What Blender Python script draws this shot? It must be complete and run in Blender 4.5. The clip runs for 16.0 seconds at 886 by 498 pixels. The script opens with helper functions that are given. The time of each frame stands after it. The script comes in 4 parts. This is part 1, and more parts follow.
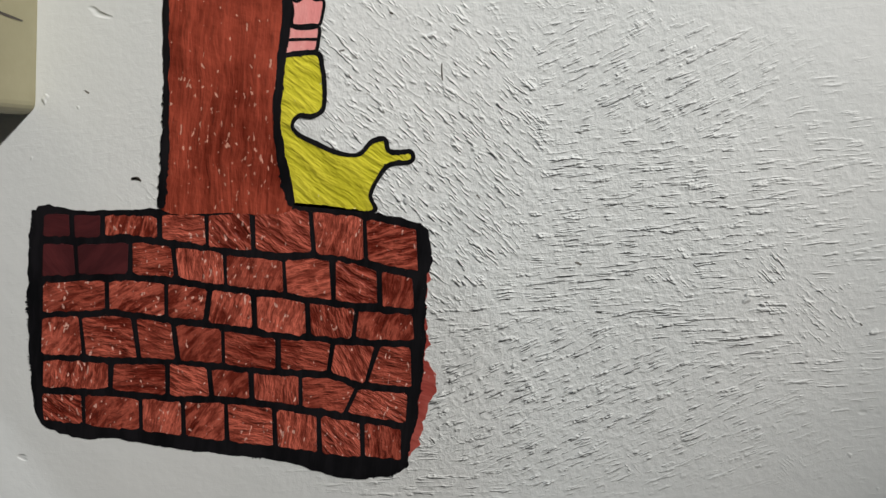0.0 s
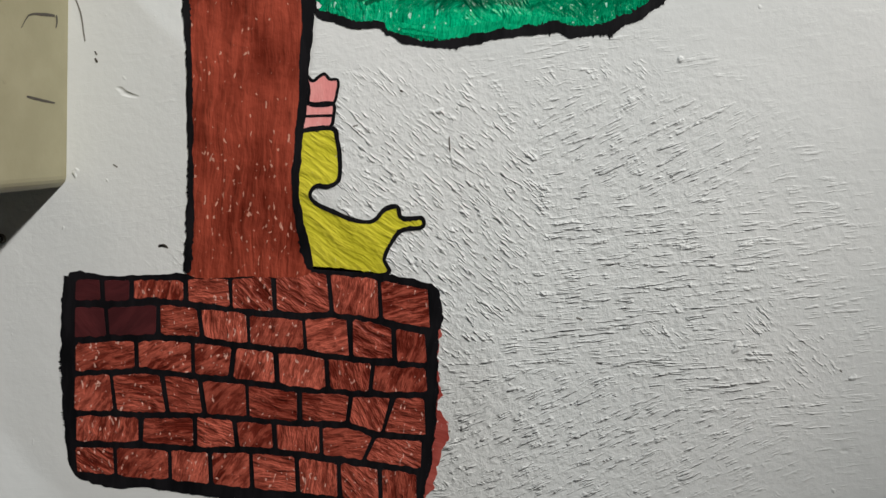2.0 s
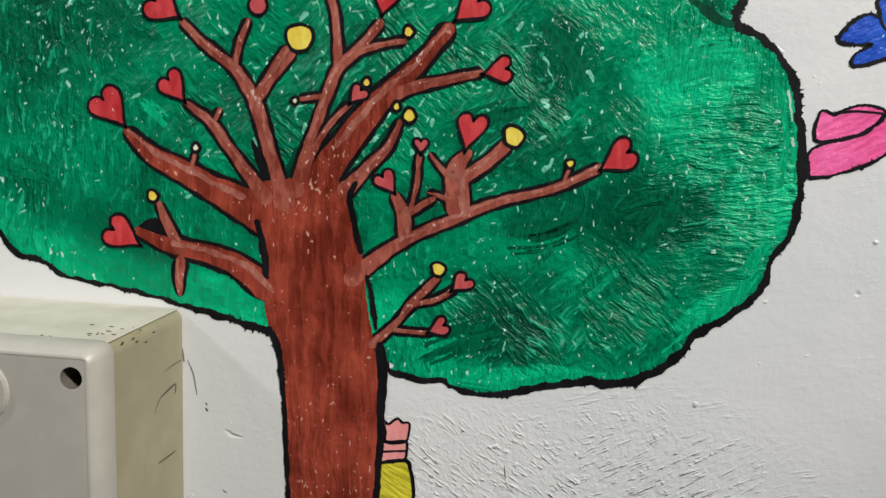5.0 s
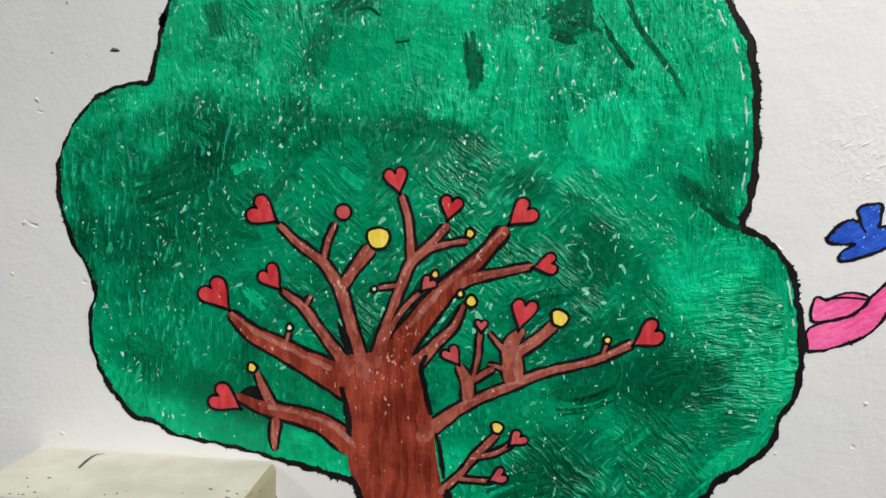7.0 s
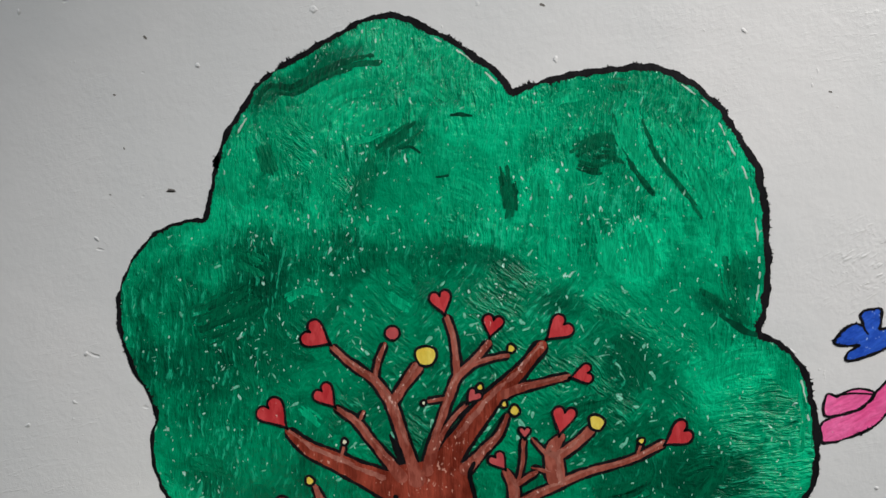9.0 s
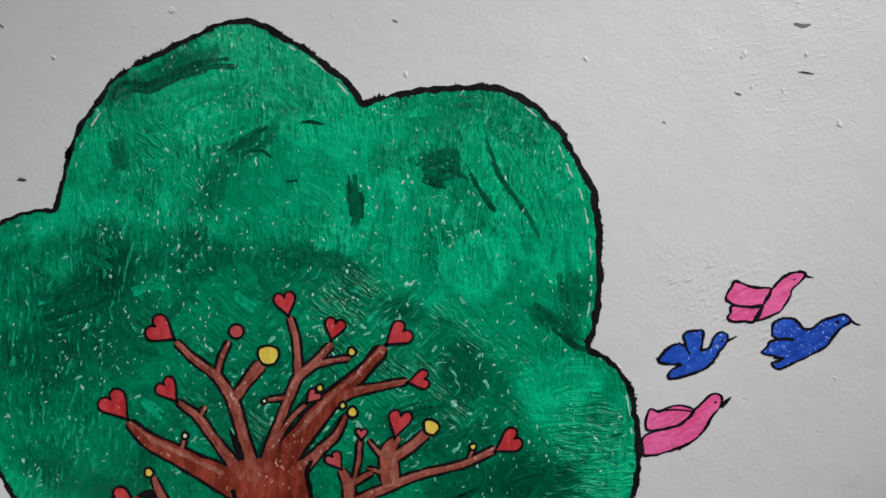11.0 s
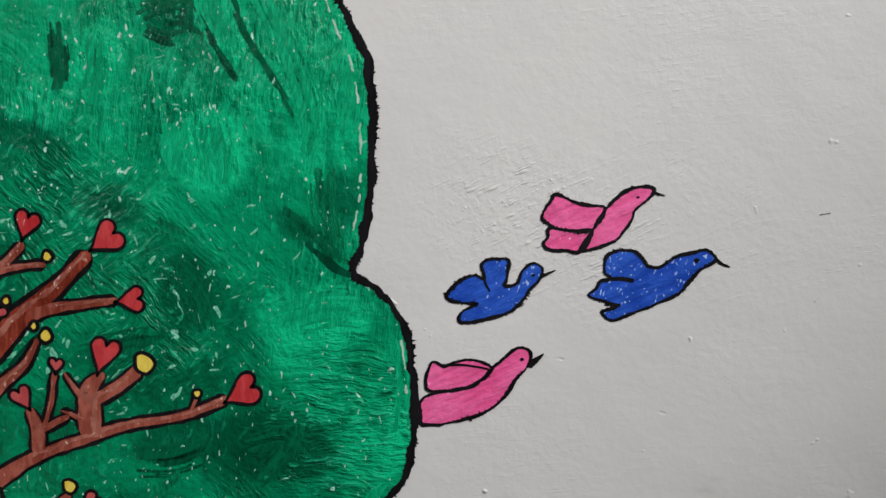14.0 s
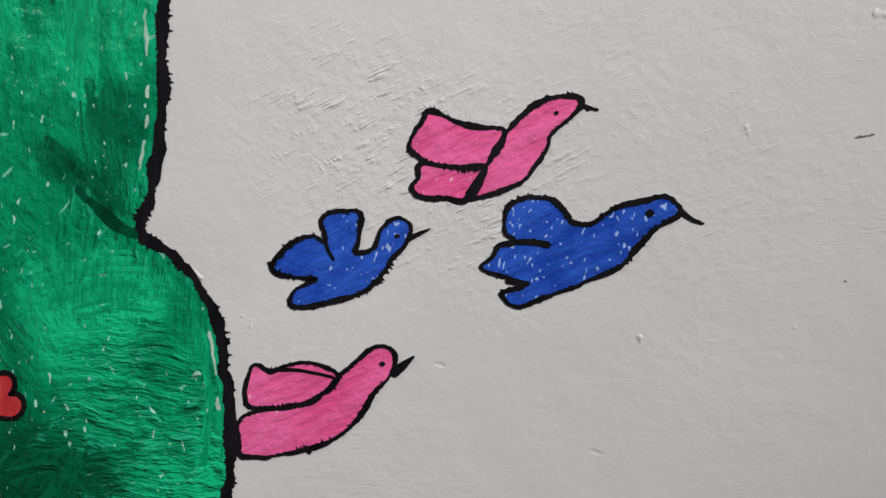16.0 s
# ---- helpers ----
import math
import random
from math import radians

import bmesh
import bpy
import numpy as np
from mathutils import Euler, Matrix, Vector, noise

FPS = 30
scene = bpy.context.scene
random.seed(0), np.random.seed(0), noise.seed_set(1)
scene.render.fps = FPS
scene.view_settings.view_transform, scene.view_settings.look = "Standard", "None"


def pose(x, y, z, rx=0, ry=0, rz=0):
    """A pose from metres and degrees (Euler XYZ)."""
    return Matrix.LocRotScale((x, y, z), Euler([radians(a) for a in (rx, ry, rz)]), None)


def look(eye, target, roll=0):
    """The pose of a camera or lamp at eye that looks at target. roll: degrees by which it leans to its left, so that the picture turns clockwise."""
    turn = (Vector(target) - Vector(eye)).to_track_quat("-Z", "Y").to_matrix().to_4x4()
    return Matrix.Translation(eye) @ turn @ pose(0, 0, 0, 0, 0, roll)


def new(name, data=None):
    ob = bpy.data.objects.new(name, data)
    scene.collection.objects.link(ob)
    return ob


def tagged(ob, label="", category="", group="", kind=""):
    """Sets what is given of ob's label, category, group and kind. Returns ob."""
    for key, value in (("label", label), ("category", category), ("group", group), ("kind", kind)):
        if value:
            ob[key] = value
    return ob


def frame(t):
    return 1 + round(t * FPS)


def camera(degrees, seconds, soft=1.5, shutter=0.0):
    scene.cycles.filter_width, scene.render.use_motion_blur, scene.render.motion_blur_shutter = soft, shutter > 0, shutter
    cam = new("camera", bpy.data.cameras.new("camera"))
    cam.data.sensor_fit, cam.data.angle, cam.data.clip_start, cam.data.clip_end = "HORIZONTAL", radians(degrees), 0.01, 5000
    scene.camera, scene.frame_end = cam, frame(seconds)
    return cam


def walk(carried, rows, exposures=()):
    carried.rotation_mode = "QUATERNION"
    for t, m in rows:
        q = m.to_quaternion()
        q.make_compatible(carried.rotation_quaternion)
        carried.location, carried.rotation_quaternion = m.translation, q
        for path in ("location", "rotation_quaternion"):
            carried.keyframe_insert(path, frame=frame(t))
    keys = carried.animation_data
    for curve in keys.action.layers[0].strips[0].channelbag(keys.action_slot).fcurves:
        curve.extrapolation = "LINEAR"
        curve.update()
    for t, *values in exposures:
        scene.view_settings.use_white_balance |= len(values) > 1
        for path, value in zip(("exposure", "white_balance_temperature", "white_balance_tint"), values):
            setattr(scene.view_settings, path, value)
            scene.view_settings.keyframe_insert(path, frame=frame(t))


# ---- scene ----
cam = camera(66.0, 16.0)
ROWS = [
    (0.0, 0.0306, -0.2766, 1.3367, 80.81, -6.63, 5.34),
    (0.5, 0.0327, -0.2748, 1.3369, 80.80, -6.71, 5.16),
    (1.0, 0.0282, -0.2821, 1.3446, 80.16, -5.95, 5.10),
    (1.5, 0.0233, -0.2882, 1.3505, 80.94, -5.82, 5.24),
    (2.0, 0.0209, -0.2933, 1.3645, 80.87, -5.62, 4.40),
    (2.5, 0.0195, -0.3006, 1.3889, 81.23, -4.47, 4.73),
    (3.0, 0.0124, -0.3060, 1.4112, 81.58, -4.01, 5.15),
    (3.5, 0.0092, -0.3088, 1.4357, 82.33, -3.80, 4.55),
    (4.0, 0.0038, -0.3168, 1.4649, 82.01, -3.05, 4.91),
    (4.2, 0.0014, -0.3198, 1.4774, 81.65, -2.88, 4.85),
    (6.3, -0.0336, -0.3575, 1.5791, 83.17, -2.12, 5.44),
    (6.5, -0.0378, -0.3649, 1.5854, 83.79, -1.96, 5.36),
    (7.0, -0.0418, -0.3851, 1.6074, 84.23, -1.61, 4.63),
    (7.5, -0.0532, -0.3938, 1.6335, 85.05, -0.40, 4.53),
    (8.0, -0.0738, -0.3956, 1.6524, 85.34, -0.44, 3.60),
    (8.2, -0.0829, -0.3996, 1.6585, 85.25, 0.13, 3.74),
    (10.3, -0.0705, -0.4276, 1.6793, 86.61, -0.17, -1.04),
    (10.5, -0.0517, -0.4294, 1.6819, 85.49, -0.56, -1.25),
    (11.0, -0.0052, -0.4247, 1.6770, 85.73, -2.62, -0.21),
    (11.5, 0.0107, -0.4065, 1.6589, 84.93, -2.97, 1.04),
    (12.0, 0.0596, -0.3885, 1.6565, 83.92, -3.64, 1.16),
    (12.5, 0.0862, -0.4086, 1.6608, 83.97, -3.77, 3.25),
    (13.0, 0.1107, -0.3744, 1.6397, 84.60, -5.18, 2.49),
    (13.5, 0.1303, -0.3449, 1.6286, 85.18, -5.78, 3.30),
    (14.0, 0.1522, -0.3153, 1.6258, 85.80, -6.15, 3.89),
    (14.5, 0.1655, -0.2799, 1.6083, 85.78, -6.40, 4.52),
    (15.0, 0.1886, -0.2553, 1.5999, 85.61, -5.81, 5.18),
    (15.5, 0.1965, -0.2302, 1.6110, 84.91, -5.24, 7.65),
    (16.0, 0.2197, -0.2011, 1.6124, 84.56, -6.13, 8.91),
]
EXPOSURES = [(0.0, 0.04, 6500, 8), (2.0, -0.03, 6500, 8), (4.0, -0.15, 6500, 10), (6.5, 0.11, 6500, 10), (7.5, -0.08, 6470, 10), (8.2, -0.22, 6450, 10), (10.5, -0.45, 6280, 13), (12.5, -0.46, 6300, 13), (14.0, -0.47, 6450, 12), (16.0, -0.48, 6500, 13)]
walk(cam, [(t, pose(x, y, z, rx, ry, rz)) for t, x, y, z, rx, ry, rz in ROWS], EXPOSURES)

# ---- light ----
world = bpy.data.worlds.new("room_air")
scene.world = world
world.use_nodes = True
world.node_tree.nodes["Background"].inputs[0].default_value = (0.9, 0.95, 1.0, 1)
world.node_tree.nodes["Background"].inputs[1].default_value = 0.02


def lamp(name, place, target, size, watts, colour):
    data = bpy.data.lights.new(name, "AREA")
    data.shape, data.size, data.energy, data.color = "DISK", size, watts, colour
    ob = new(name, data)
    ob.matrix_world = look(place, target)
    return ob


# unseen ceiling lamp; its narrow soft cone is added to darken the outer edges
spot = bpy.data.lights.new("ceiling_vignette_spot", "SPOT")
spot.energy, spot.color, spot.shadow_soft_size = 455.0, (1.0, 0.975, 0.94), 0.07
spot.spot_size, spot.spot_blend = radians(21), 1.0
new("ceiling_vignette_spot", spot).matrix_world = look((1.57, -1.60, 3.32), (-0.03, 0.0, 1.54))
# a cooler lamp on the wall to the left, whose light grazes the painted wall
lamp("tube_lamp_light", (-1.54, -0.58, 2.58), (0.0, 0.0, 1.40), 0.10, 13.0, (0.92, 0.97, 1.0))


# ---- materials ----
class Nodes:
    """A small helper to write node materials in a few lines."""

    def __init__(self, name, roughness=0.5, metallic=0.0):
        self.m = bpy.data.materials.new(name)
        self.m.use_nodes = True
        self.t = self.m.node_tree
        self.b = self.t.nodes["Principled BSDF"]
        self.b.inputs["Roughness"].default_value = roughness
        self.b.inputs["Metallic"].default_value = metallic
        self.co = self.t.nodes.new("ShaderNodeTexCoord").outputs["Object"]

    def put(self, socket, value):
        if isinstance(value, bpy.types.NodeSocket):
            self.t.links.new(value, socket)
        else:
            socket.default_value = value

    def warp(self, co, scale, amount):
        n = self.noise(scale, 2, co=co, colour=True)
        mix = self.t.nodes.new("ShaderNodeVectorMath")
        mix.operation = "MULTIPLY_ADD"
        self.put(mix.inputs[0], n)
        mix.inputs[1].default_value = (amount, amount, amount)
        self.put(mix.inputs[2], co)
        back = self.t.nodes.new("ShaderNodeVectorMath")
        back.operation = "SUBTRACT"
        self.put(back.inputs[0], mix.outputs[0])
        back.inputs[1].default_value = (amount / 2, amount / 2, amount / 2)
        return back.outputs[0]

    def mapped(self, scale=(1, 1, 1), turn=0.0, shift=(0, 0, 0), co=None):
        n = self.t.nodes.new("ShaderNodeMapping")
        n.vector_type = "TEXTURE"
        n.inputs["Location"].default_value = shift
        n.inputs["Rotation"].default_value = (0, radians(turn), 0)
        n.inputs["Scale"].default_value = scale
        self.put(n.inputs["Vector"], co or self.co)
        return n.outputs[0]

    def noise(self, scale, detail=3, rough=0.55, co=None, colour=False, distortion=0.0):
        n = self.t.nodes.new("ShaderNodeTexNoise")
        n.inputs["Scale"].default_value = scale
        n.inputs["Detail"].default_value = detail
        n.inputs["Roughness"].default_value = rough
        n.inputs["Distortion"].default_value = distortion
        self.put(n.inputs["Vector"], co or self.co)
        return n.outputs["Color" if colour else "Fac"]

    def ramp(self, fac, low, high, a=0.0, b=1.0):
        n = self.t.nodes.new("ShaderNodeMapRange")
        n.interpolation_type = "SMOOTHSTEP"
        self.put(n.inputs["Value"], fac)
        for key, value in (("From Min", low), ("From Max", high), ("To Min", a), ("To Max", b)):
            n.inputs[key].default_value = value
        return n.outputs[0]

    def math(self, op, a, b=0.0, c=0.0):
        n = self.t.nodes.new("ShaderNodeMath")
        n.operation = op
        for socket, value in zip(n.inputs, (a, b, c)):
            self.put(socket, value)
        return n.outputs[0]

    def mix(self, fac, a, b):
        n = self.t.nodes.new("ShaderNodeMix")
        n.data_type = "RGBA"
        self.put(n.inputs[0], fac)
        for socket, value in ((n.inputs[6], a), (n.inputs[7], b)):
            self.put(socket, (*value, 1) if isinstance(value, tuple) else value)
        return n.outputs[2]

    def blob(self, x, z, w, h, turn=0.0, co=None, soft=0.6):
        """1 inside a soft ellipse of the painting, 0 outside; millimetres."""
        c = self.mapped((w / 1000, 10, h / 1000), turn, (x / 1000, 0, BASE + z / 1000), co)
        n = self.t.nodes.new("ShaderNodeVectorMath")
        n.operation = "LENGTH"
        self.put(n.inputs[0], c)
        return self.ramp(n.outputs["Value"], 1.0, 1.0 - soft)

    def rand(self):
        return self.t.nodes.new("ShaderNodeObjectInfo").outputs["Random"]

    def done(self, colour, height=None, distance=0.001, strength=1.0, roughness=None, specular=None):
        self.put(self.b.inputs["Base Color"], (*colour, 1) if isinstance(colour, tuple) else colour)
        if height is not None:
            n = self.t.nodes.new("ShaderNodeBump")
            n.inputs["Distance"].default_value = distance
            n.inputs["Strength"].default_value = strength
            self.put(n.inputs["Height"], height)
            self.put(self.b.inputs["Normal"], n.outputs[0])
        if roughness is not None:
            self.put(self.b.inputs["Roughness"], roughness)
        if specular is not None:
            self.b.inputs["Specular IOR Level"].default_value = specular
        return self.m


COAT = 0.45  # how thick the coats of paint lie, against their nominal order
BASE = 1.30  # height of the painted planter's top edge, metres


def brush_relief(k, turn, fine=1.0, long=4.5):
    """Ridges that a brush leaves, along one direction, broken up into short pieces."""
    streak = k.noise(640 * fine, 2, 0.65, k.mapped((long, 1, 1), turn, co=k.warp(k.co, 45, 0.0018)))
    return streak


def wall_paint():
    """White paint over plaster: brush ridges that change direction from place to place."""
    k = Nodes("white_wall_paint", 0.48)
    bent = k.warp(k.co, 9, 0.05)
    falling, level, rising = brush_relief(k, 36, 0.8, 4.0), brush_relief(k, -13, 0.75, 7.0), brush_relief(k, -33, 0.75, 6.0)
    way = k.mix(k.blob(85, -70, 130, 50, 0, bent, 0.5), level, rising)
    way = k.mix(k.blob(95, 75, 75, 40, 0, bent, 0.5), way, rising)
    way = k.mix(k.blob(190, 325, 120, 75, 0, bent, 0.4), way, rising)
    way = k.mix(k.blob(-15, 35, 75, 85, 0, bent, 0.4), way, falling)
    way = k.mix(k.ramp(k.noise(22, 2), 0.58, 0.66, 0.0, 0.7), way, falling)
    lumps = k.noise(300, 3, 0.6)
    wide = k.noise(30, 3, 0.5)
    rough = k.math("MAXIMUM", k.math("MULTIPLY", k.blob(45, -15, 225, 175, 0, k.warp(k.co, 8, 0.1), 0.8), 1.3), k.ramp(k.noise(7, 3), 0.42, 0.7, 0.14, 0.40))
    rough = k.math("MAXIMUM", rough, k.math("MULTIPLY", k.blob(180, 322, 100, 62, 10, k.warp(k.co, 20, 0.05), 0.8), 0.62))
    broken = k.ramp(k.noise(110, 3, 0.65), 0.42, 0.60, 0.1, 1.0)
    ridge = k.math("MULTIPLY", k.ramp(way, 0.48, 0.70), k.math("MULTIPLY", k.math("MULTIPLY", rough, k.ramp(rough, 0.15, 0.95, 0.15, 1.0)), broken))
    h = k.math("ADD", k.math("MULTIPLY", ridge, 0.85), k.math("ADD", k.math("MULTIPLY", k.math("MULTIPLY", lumps, rough), 0.6), k.math("MULTIPLY", wide, 0.7)))
    bumps = k.ramp(k.noise(95, 2, 0.5), 0.70, 0.78)
    h = k.math("ADD", h, k.math("MULTIPLY", bumps, 0.55))
    pits = k.ramp(k.noise(75, 2, 0.5, k.mapped((2, 1, 1), 5, (0.3, 0, 0.2))), 0.72, 0.77)
    h = k.math("SUBTRACT", h, k.math("MULTIPLY", pits, 0.5))
    tone = k.mix(k.ramp(k.noise(5, 3), 0.35, 0.7), (0.68, 0.69, 0.685), (0.74, 0.735, 0.725))
    tone = k.mix(k.ramp(k.noise(60, 4, 0.7, k.mapped((3, 1, 1), 4)), 0.64, 0.80, 0.0, 0.35), tone, (0.42, 0.40, 0.37))
    return k.done(tone, h, 0.00112, 1.0, specular=0.25)


def gaps_and_glints(k, colour, amount, turn=80.0, light=(0.62, 0.66, 0.6), size=1.0):
    """Tiny pale specks put into a coat's colour: bare white gaps and painted glints."""
    specks = k.noise(480 / size, 1, 0.4, k.mapped((1, 1, 2.0), turn - 80, co=k.warp(k.co, 60, 0.008)))
    area = k.ramp(k.noise(16, 2), 0.42, 0.62, -0.03, 0.035)
    hit = k.ramp(k.math("ADD", specks, area), 0.80 - amount, 0.84 - amount)
    return k.mix(hit, colour, light)


def canopy_paint(name, strokes):
    """Green paint: a dark coat below, lighter lobes over it; strokes: each separate brush stroke gets a tone of its own."""
    k = Nodes(name, 0.24)
    soft = k.warp(k.warp(k.co, 18, 0.03), 90, 0.012)
    crisp = k.warp(k.warp(k.co, 25, 0.014), 140, 0.007)
    deep, dark, mid, bright = (0.0, 0.052, 0.025), (0.0, 0.132, 0.058), (0.0, 0.265, 0.116), (0.003, 0.55, 0.25)
    island = k.t.nodes.new("ShaderNodeNewGeometry").outputs["Random Per Island"] if strokes else 0.5
    dab = k.t.nodes.new("ShaderNodeTexVoronoi")
    dab.feature = "SMOOTH_F1"
    dab.inputs["Scale"].default_value = 42
    dab.inputs["Smoothness"].default_value = 0.2
    k.put(dab.inputs["Vector"], k.mapped((1, 1, 2.3), 14, co=crisp))
    dabs = k.math("MULTIPLY", dab.outputs["Color"], 1.0)
    patch = k.noise(20, 4, 0.6, soft, distortion=0.8)
    tone = k.math("ADD", k.math("MULTIPLY", k.ramp(patch, 0.38, 0.62), 0.5), k.math("MULTIPLY", k.ramp(dabs, 0.2, 0.8), 0.5))
    tone = k.math("ADD", tone, k.math("MULTIPLY", k.math("SUBTRACT", island, 0.5), 0.6))
    light = k.mix(k.ramp(tone, 0.05, 1.4), mid, bright)
    shade = k.mix(k.ramp(tone, 0.05, 1.0), dark, mid)
    below = 0.0
    for x, z, w, h, turn in LOWER_COAT:
        below = k.math("MAXIMUM", below, k.blob(x, z, w, h, turn, crisp, 0.16))
    colour = k.mix(below, light, shade)
    for group, paint, soften in ((LIGHT_PATCHES, bright, 0.35), (DARK_PATCHES, deep, 0.45)):
        for x, z, w, h, turn, force in group:
            colour = k.mix(k.math("MULTIPLY", k.blob(x, z, w, h, turn, crisp, soften), k.math("MULTIPLY_ADD", island, 0.3 * force, force * 0.8)), colour, paint)
    # bristle marks: upright in the upper lobes, level in the right lobe, every way in the middle
    hairs = [k.noise(370, 3, 0.6, k.mapped((1, 1, 4.5), turn, co=k.warp(k.co, 40, 0.010))) for turn in (6, 84, -48, 40)]
    mixed = k.mix(k.ramp(k.noise(26, 2), 0.44, 0.54), hairs[2], hairs[3])
    hair = k.mix(k.ramp(k.noise(17, 2, co=k.mapped((1, 1, 1), 30)), 0.60, 0.70), hairs[0], hairs[2])
    hair = k.mix(k.blob(-70, 265, 165, 85, 0, soft, 0.4), hair, mixed)
    hair = k.mix(k.blob(95, 205, 55, 75, 0, soft, 0.5), hair, hairs[1])
    hair = k.mix(k.blob(20, 150, 90, 50, 0, soft, 0.5), hair, mixed)
    busy = k.ramp(k.noise(11, 2, co=k.mapped((1, 1, 1), 70)), 0.38, 0.56, 0.22, 1.0)
    colour = k.mix(k.math("MULTIPLY", k.ramp(hair, 0.36, 0.46, 0.38, 0.0), busy), colour, deep)
    # ridges get a pale tint in the colour, in place of gloss glints
    colour = k.mix(k.math("MULTIPLY", k.ramp(hair, 0.56, 0.66, 0.0, 0.62), busy), colour, (0.02, 0.55, 0.30))
    # glints painted as short pale scratches, thick about the branches, and tiny gaps
    near = k.math("MULTIPLY", k.blob(-60, 255, 170, 90, 0, soft, 0.7), 0.062)
    for turn, shift in ((28, 0.0), (-22, 0.37), (70, 0.71)):
        fine = k.noise(330, 1, 0.4, k.mapped((1, 1, 3.6), turn, (shift, shift, 0), k.warp(k.co, 45, 0.008)))
        colour = k.mix(k.ramp(k.math("ADD", fine, near), 0.76, 0.795, 0.0, 0.85), colour, (0.19, 0.62, 0.43))
    colour = gaps_and_glints(k, colour, 0.08, light=(0.36, 0.70, 0.56))
    h = k.math("ADD", k.math("MULTIPLY", hair, k.math("MULTIPLY_ADD", busy, 0.8, 0.4)), k.math("MULTIPLY", k.noise(160, 3), 0.6))
    return k.done(colour, h, 0.0024, 1.0, specular=0.16)


def coat(name, low, high, grain=(1, 1, 7), turn=0.0, gaps=0.02, rough=0.35, light=(0.75, 0.55, 0.48), relief=0.0005, vary=0.0, scale=220, gloss=0.18, fleck=0.8, streaks=0.55, tracks=None):
    k = Nodes(name, rough)
    co = k.warp(k.co, 40, 0.006)
    if vary:
        shift = k.t.nodes.new("ShaderNodeVectorMath")
        shift.operation = "ADD"
        k.put(shift.inputs[0], co)
        k.put(shift.inputs[1], k.rand())
        co = shift.outputs[0]
    along = k.mapped(grain, turn, co=co)
    if vary:
        spin = k.t.nodes.new("ShaderNodeCombineXYZ")
        k.put(spin.inputs[1], k.math("MULTIPLY", k.rand(), 5.0))
        k.put(along.node.inputs["Rotation"], spin.outputs[0])
    hair = k.noise(scale, 3, 0.6, along)
    patch = k.noise(26, 3, 0.6, co)
    colour = k.mix(k.math("ADD", k.math("MULTIPLY", k.ramp(hair, 0.42, 0.60), streaks), k.math("MULTIPLY", k.ramp(patch, 0.38, 0.62), 1.05 - streaks)), low, high)
    if vary:
        colour = k.mix(k.math("MULTIPLY", k.rand(), vary), colour, low)
    if tracks:
        each = k.t.nodes.new("ShaderNodeNewGeometry").outputs["Random Per Island"]
        colour = k.mix(k.math("MULTIPLY", each, 0.75), colour, tracks)
    # these specks paint glossy glints into the colour, beside real gaps
    if gaps:
        colour = gaps_and_glints(k, colour, gaps, light=light, size=fleck)
    h = k.math("ADD", hair, k.math("MULTIPLY", k.noise(150, 3), 0.5))
    return k.done(colour, h, relief, 1.0, specular=gloss)


LOWER_COAT = [(-150, 252, 165, 102, 0), (-200, 300, 105, 58, -4), (-60, 235, 130, 92, 12), (15, 180, 92, 72, 10)]
DARK_PATCHES = [
    (-214, 318, 34, 22, -35, 0.75),
    (-261, 268, 42, 18, 0, 0.55),
    (-170, 449, 38, 9, -22, 0.7),
    (-204, 436, 20, 9, -45, 0.6),
    (-121, 406, 22, 8, -40, 0.65),
    (-146, 379, 8, 21, 20, 0.5),
    (-5, 398, 16, 13, 0, 0.7),
    (-60, 371, 6, 20, -8, 0.85),
    (83, 315, 13, 25, 12, 0.65),
    (66, 302, 25, 8, 25, 0.7),
    (-75, 334, 38, 10, 10, 0.6),
    (12, 269, 16, 25, 0, 0.65),
    (-25, 305, 22, 13, 0, 0.5),
    (57, 193, 23, 12, -20, 0.75),
    (5, 153, 33, 20, 0, 0.55),
    (31, 200, 53, 14, -15, 0.6),
    (-4, 134, 32, 20, 10, 0.75),
    (76, 197, 15, 22, 25, 0.55),
]
LIGHT_PATCHES = [
    (-156, 418, 24, 19, 0, 0.8),
    (-93, 415, 18, 14, 0, 0.5),
    (-219, 393, 14, 24, 10, 0.6),
    (-37, 373, 15, 22, 0, 0.7),
    (20, 334, 22, 24, 0, 0.95),
    (20, 399, 13, 33, -22, 0.75),
    (66, 349, 8, 32, -8, 0.7),
    (-37, 416, 14, 14, 0, 0.5),
    (-231, 326, 21, 10, -10, 0.35),
    (60, 258, 13, 22, 0, 0.5),
    (86, 265, 22, 15, 20, 0.75),
    (121, 212, 8, 27, 0, 0.6),
    (122, 206, 7, 22, 18, 0.7),
    (10, 115, 38, 6, -4, 0.7),
    (92, 155, 22, 6, -38, 0.6),
    (33, 162, 21, 8, -30, 0.35),
]
WALL = wall_paint()
GREEN = canopy_paint("green_canopy_paint", False)
GREEN_STROKE = canopy_paint("green_stroke_paint", True)
BLACK = coat("black_outline_paint", (0.004, 0.004, 0.005), (0.011, 0.010, 0.012), gaps=0.0, rough=0.5, relief=0.0003, gloss=0.12)
DEEP = coat("deep_green_paint", (0.0, 0.03, 0.015), (0.0, 0.085, 0.04), (1, 1, 5), 20, 0.0)
FRESH = coat("fresh_green_paint", (0.0, 0.31, 0.14), (0.004, 0.56, 0.26), (1, 1, 6), 6, 0.05, light=(0.40, 0.70, 0.56), relief=0.0012, scale=520, gloss=0.13, streaks=0.6, tracks=(0.0, 0.30, 0.13))
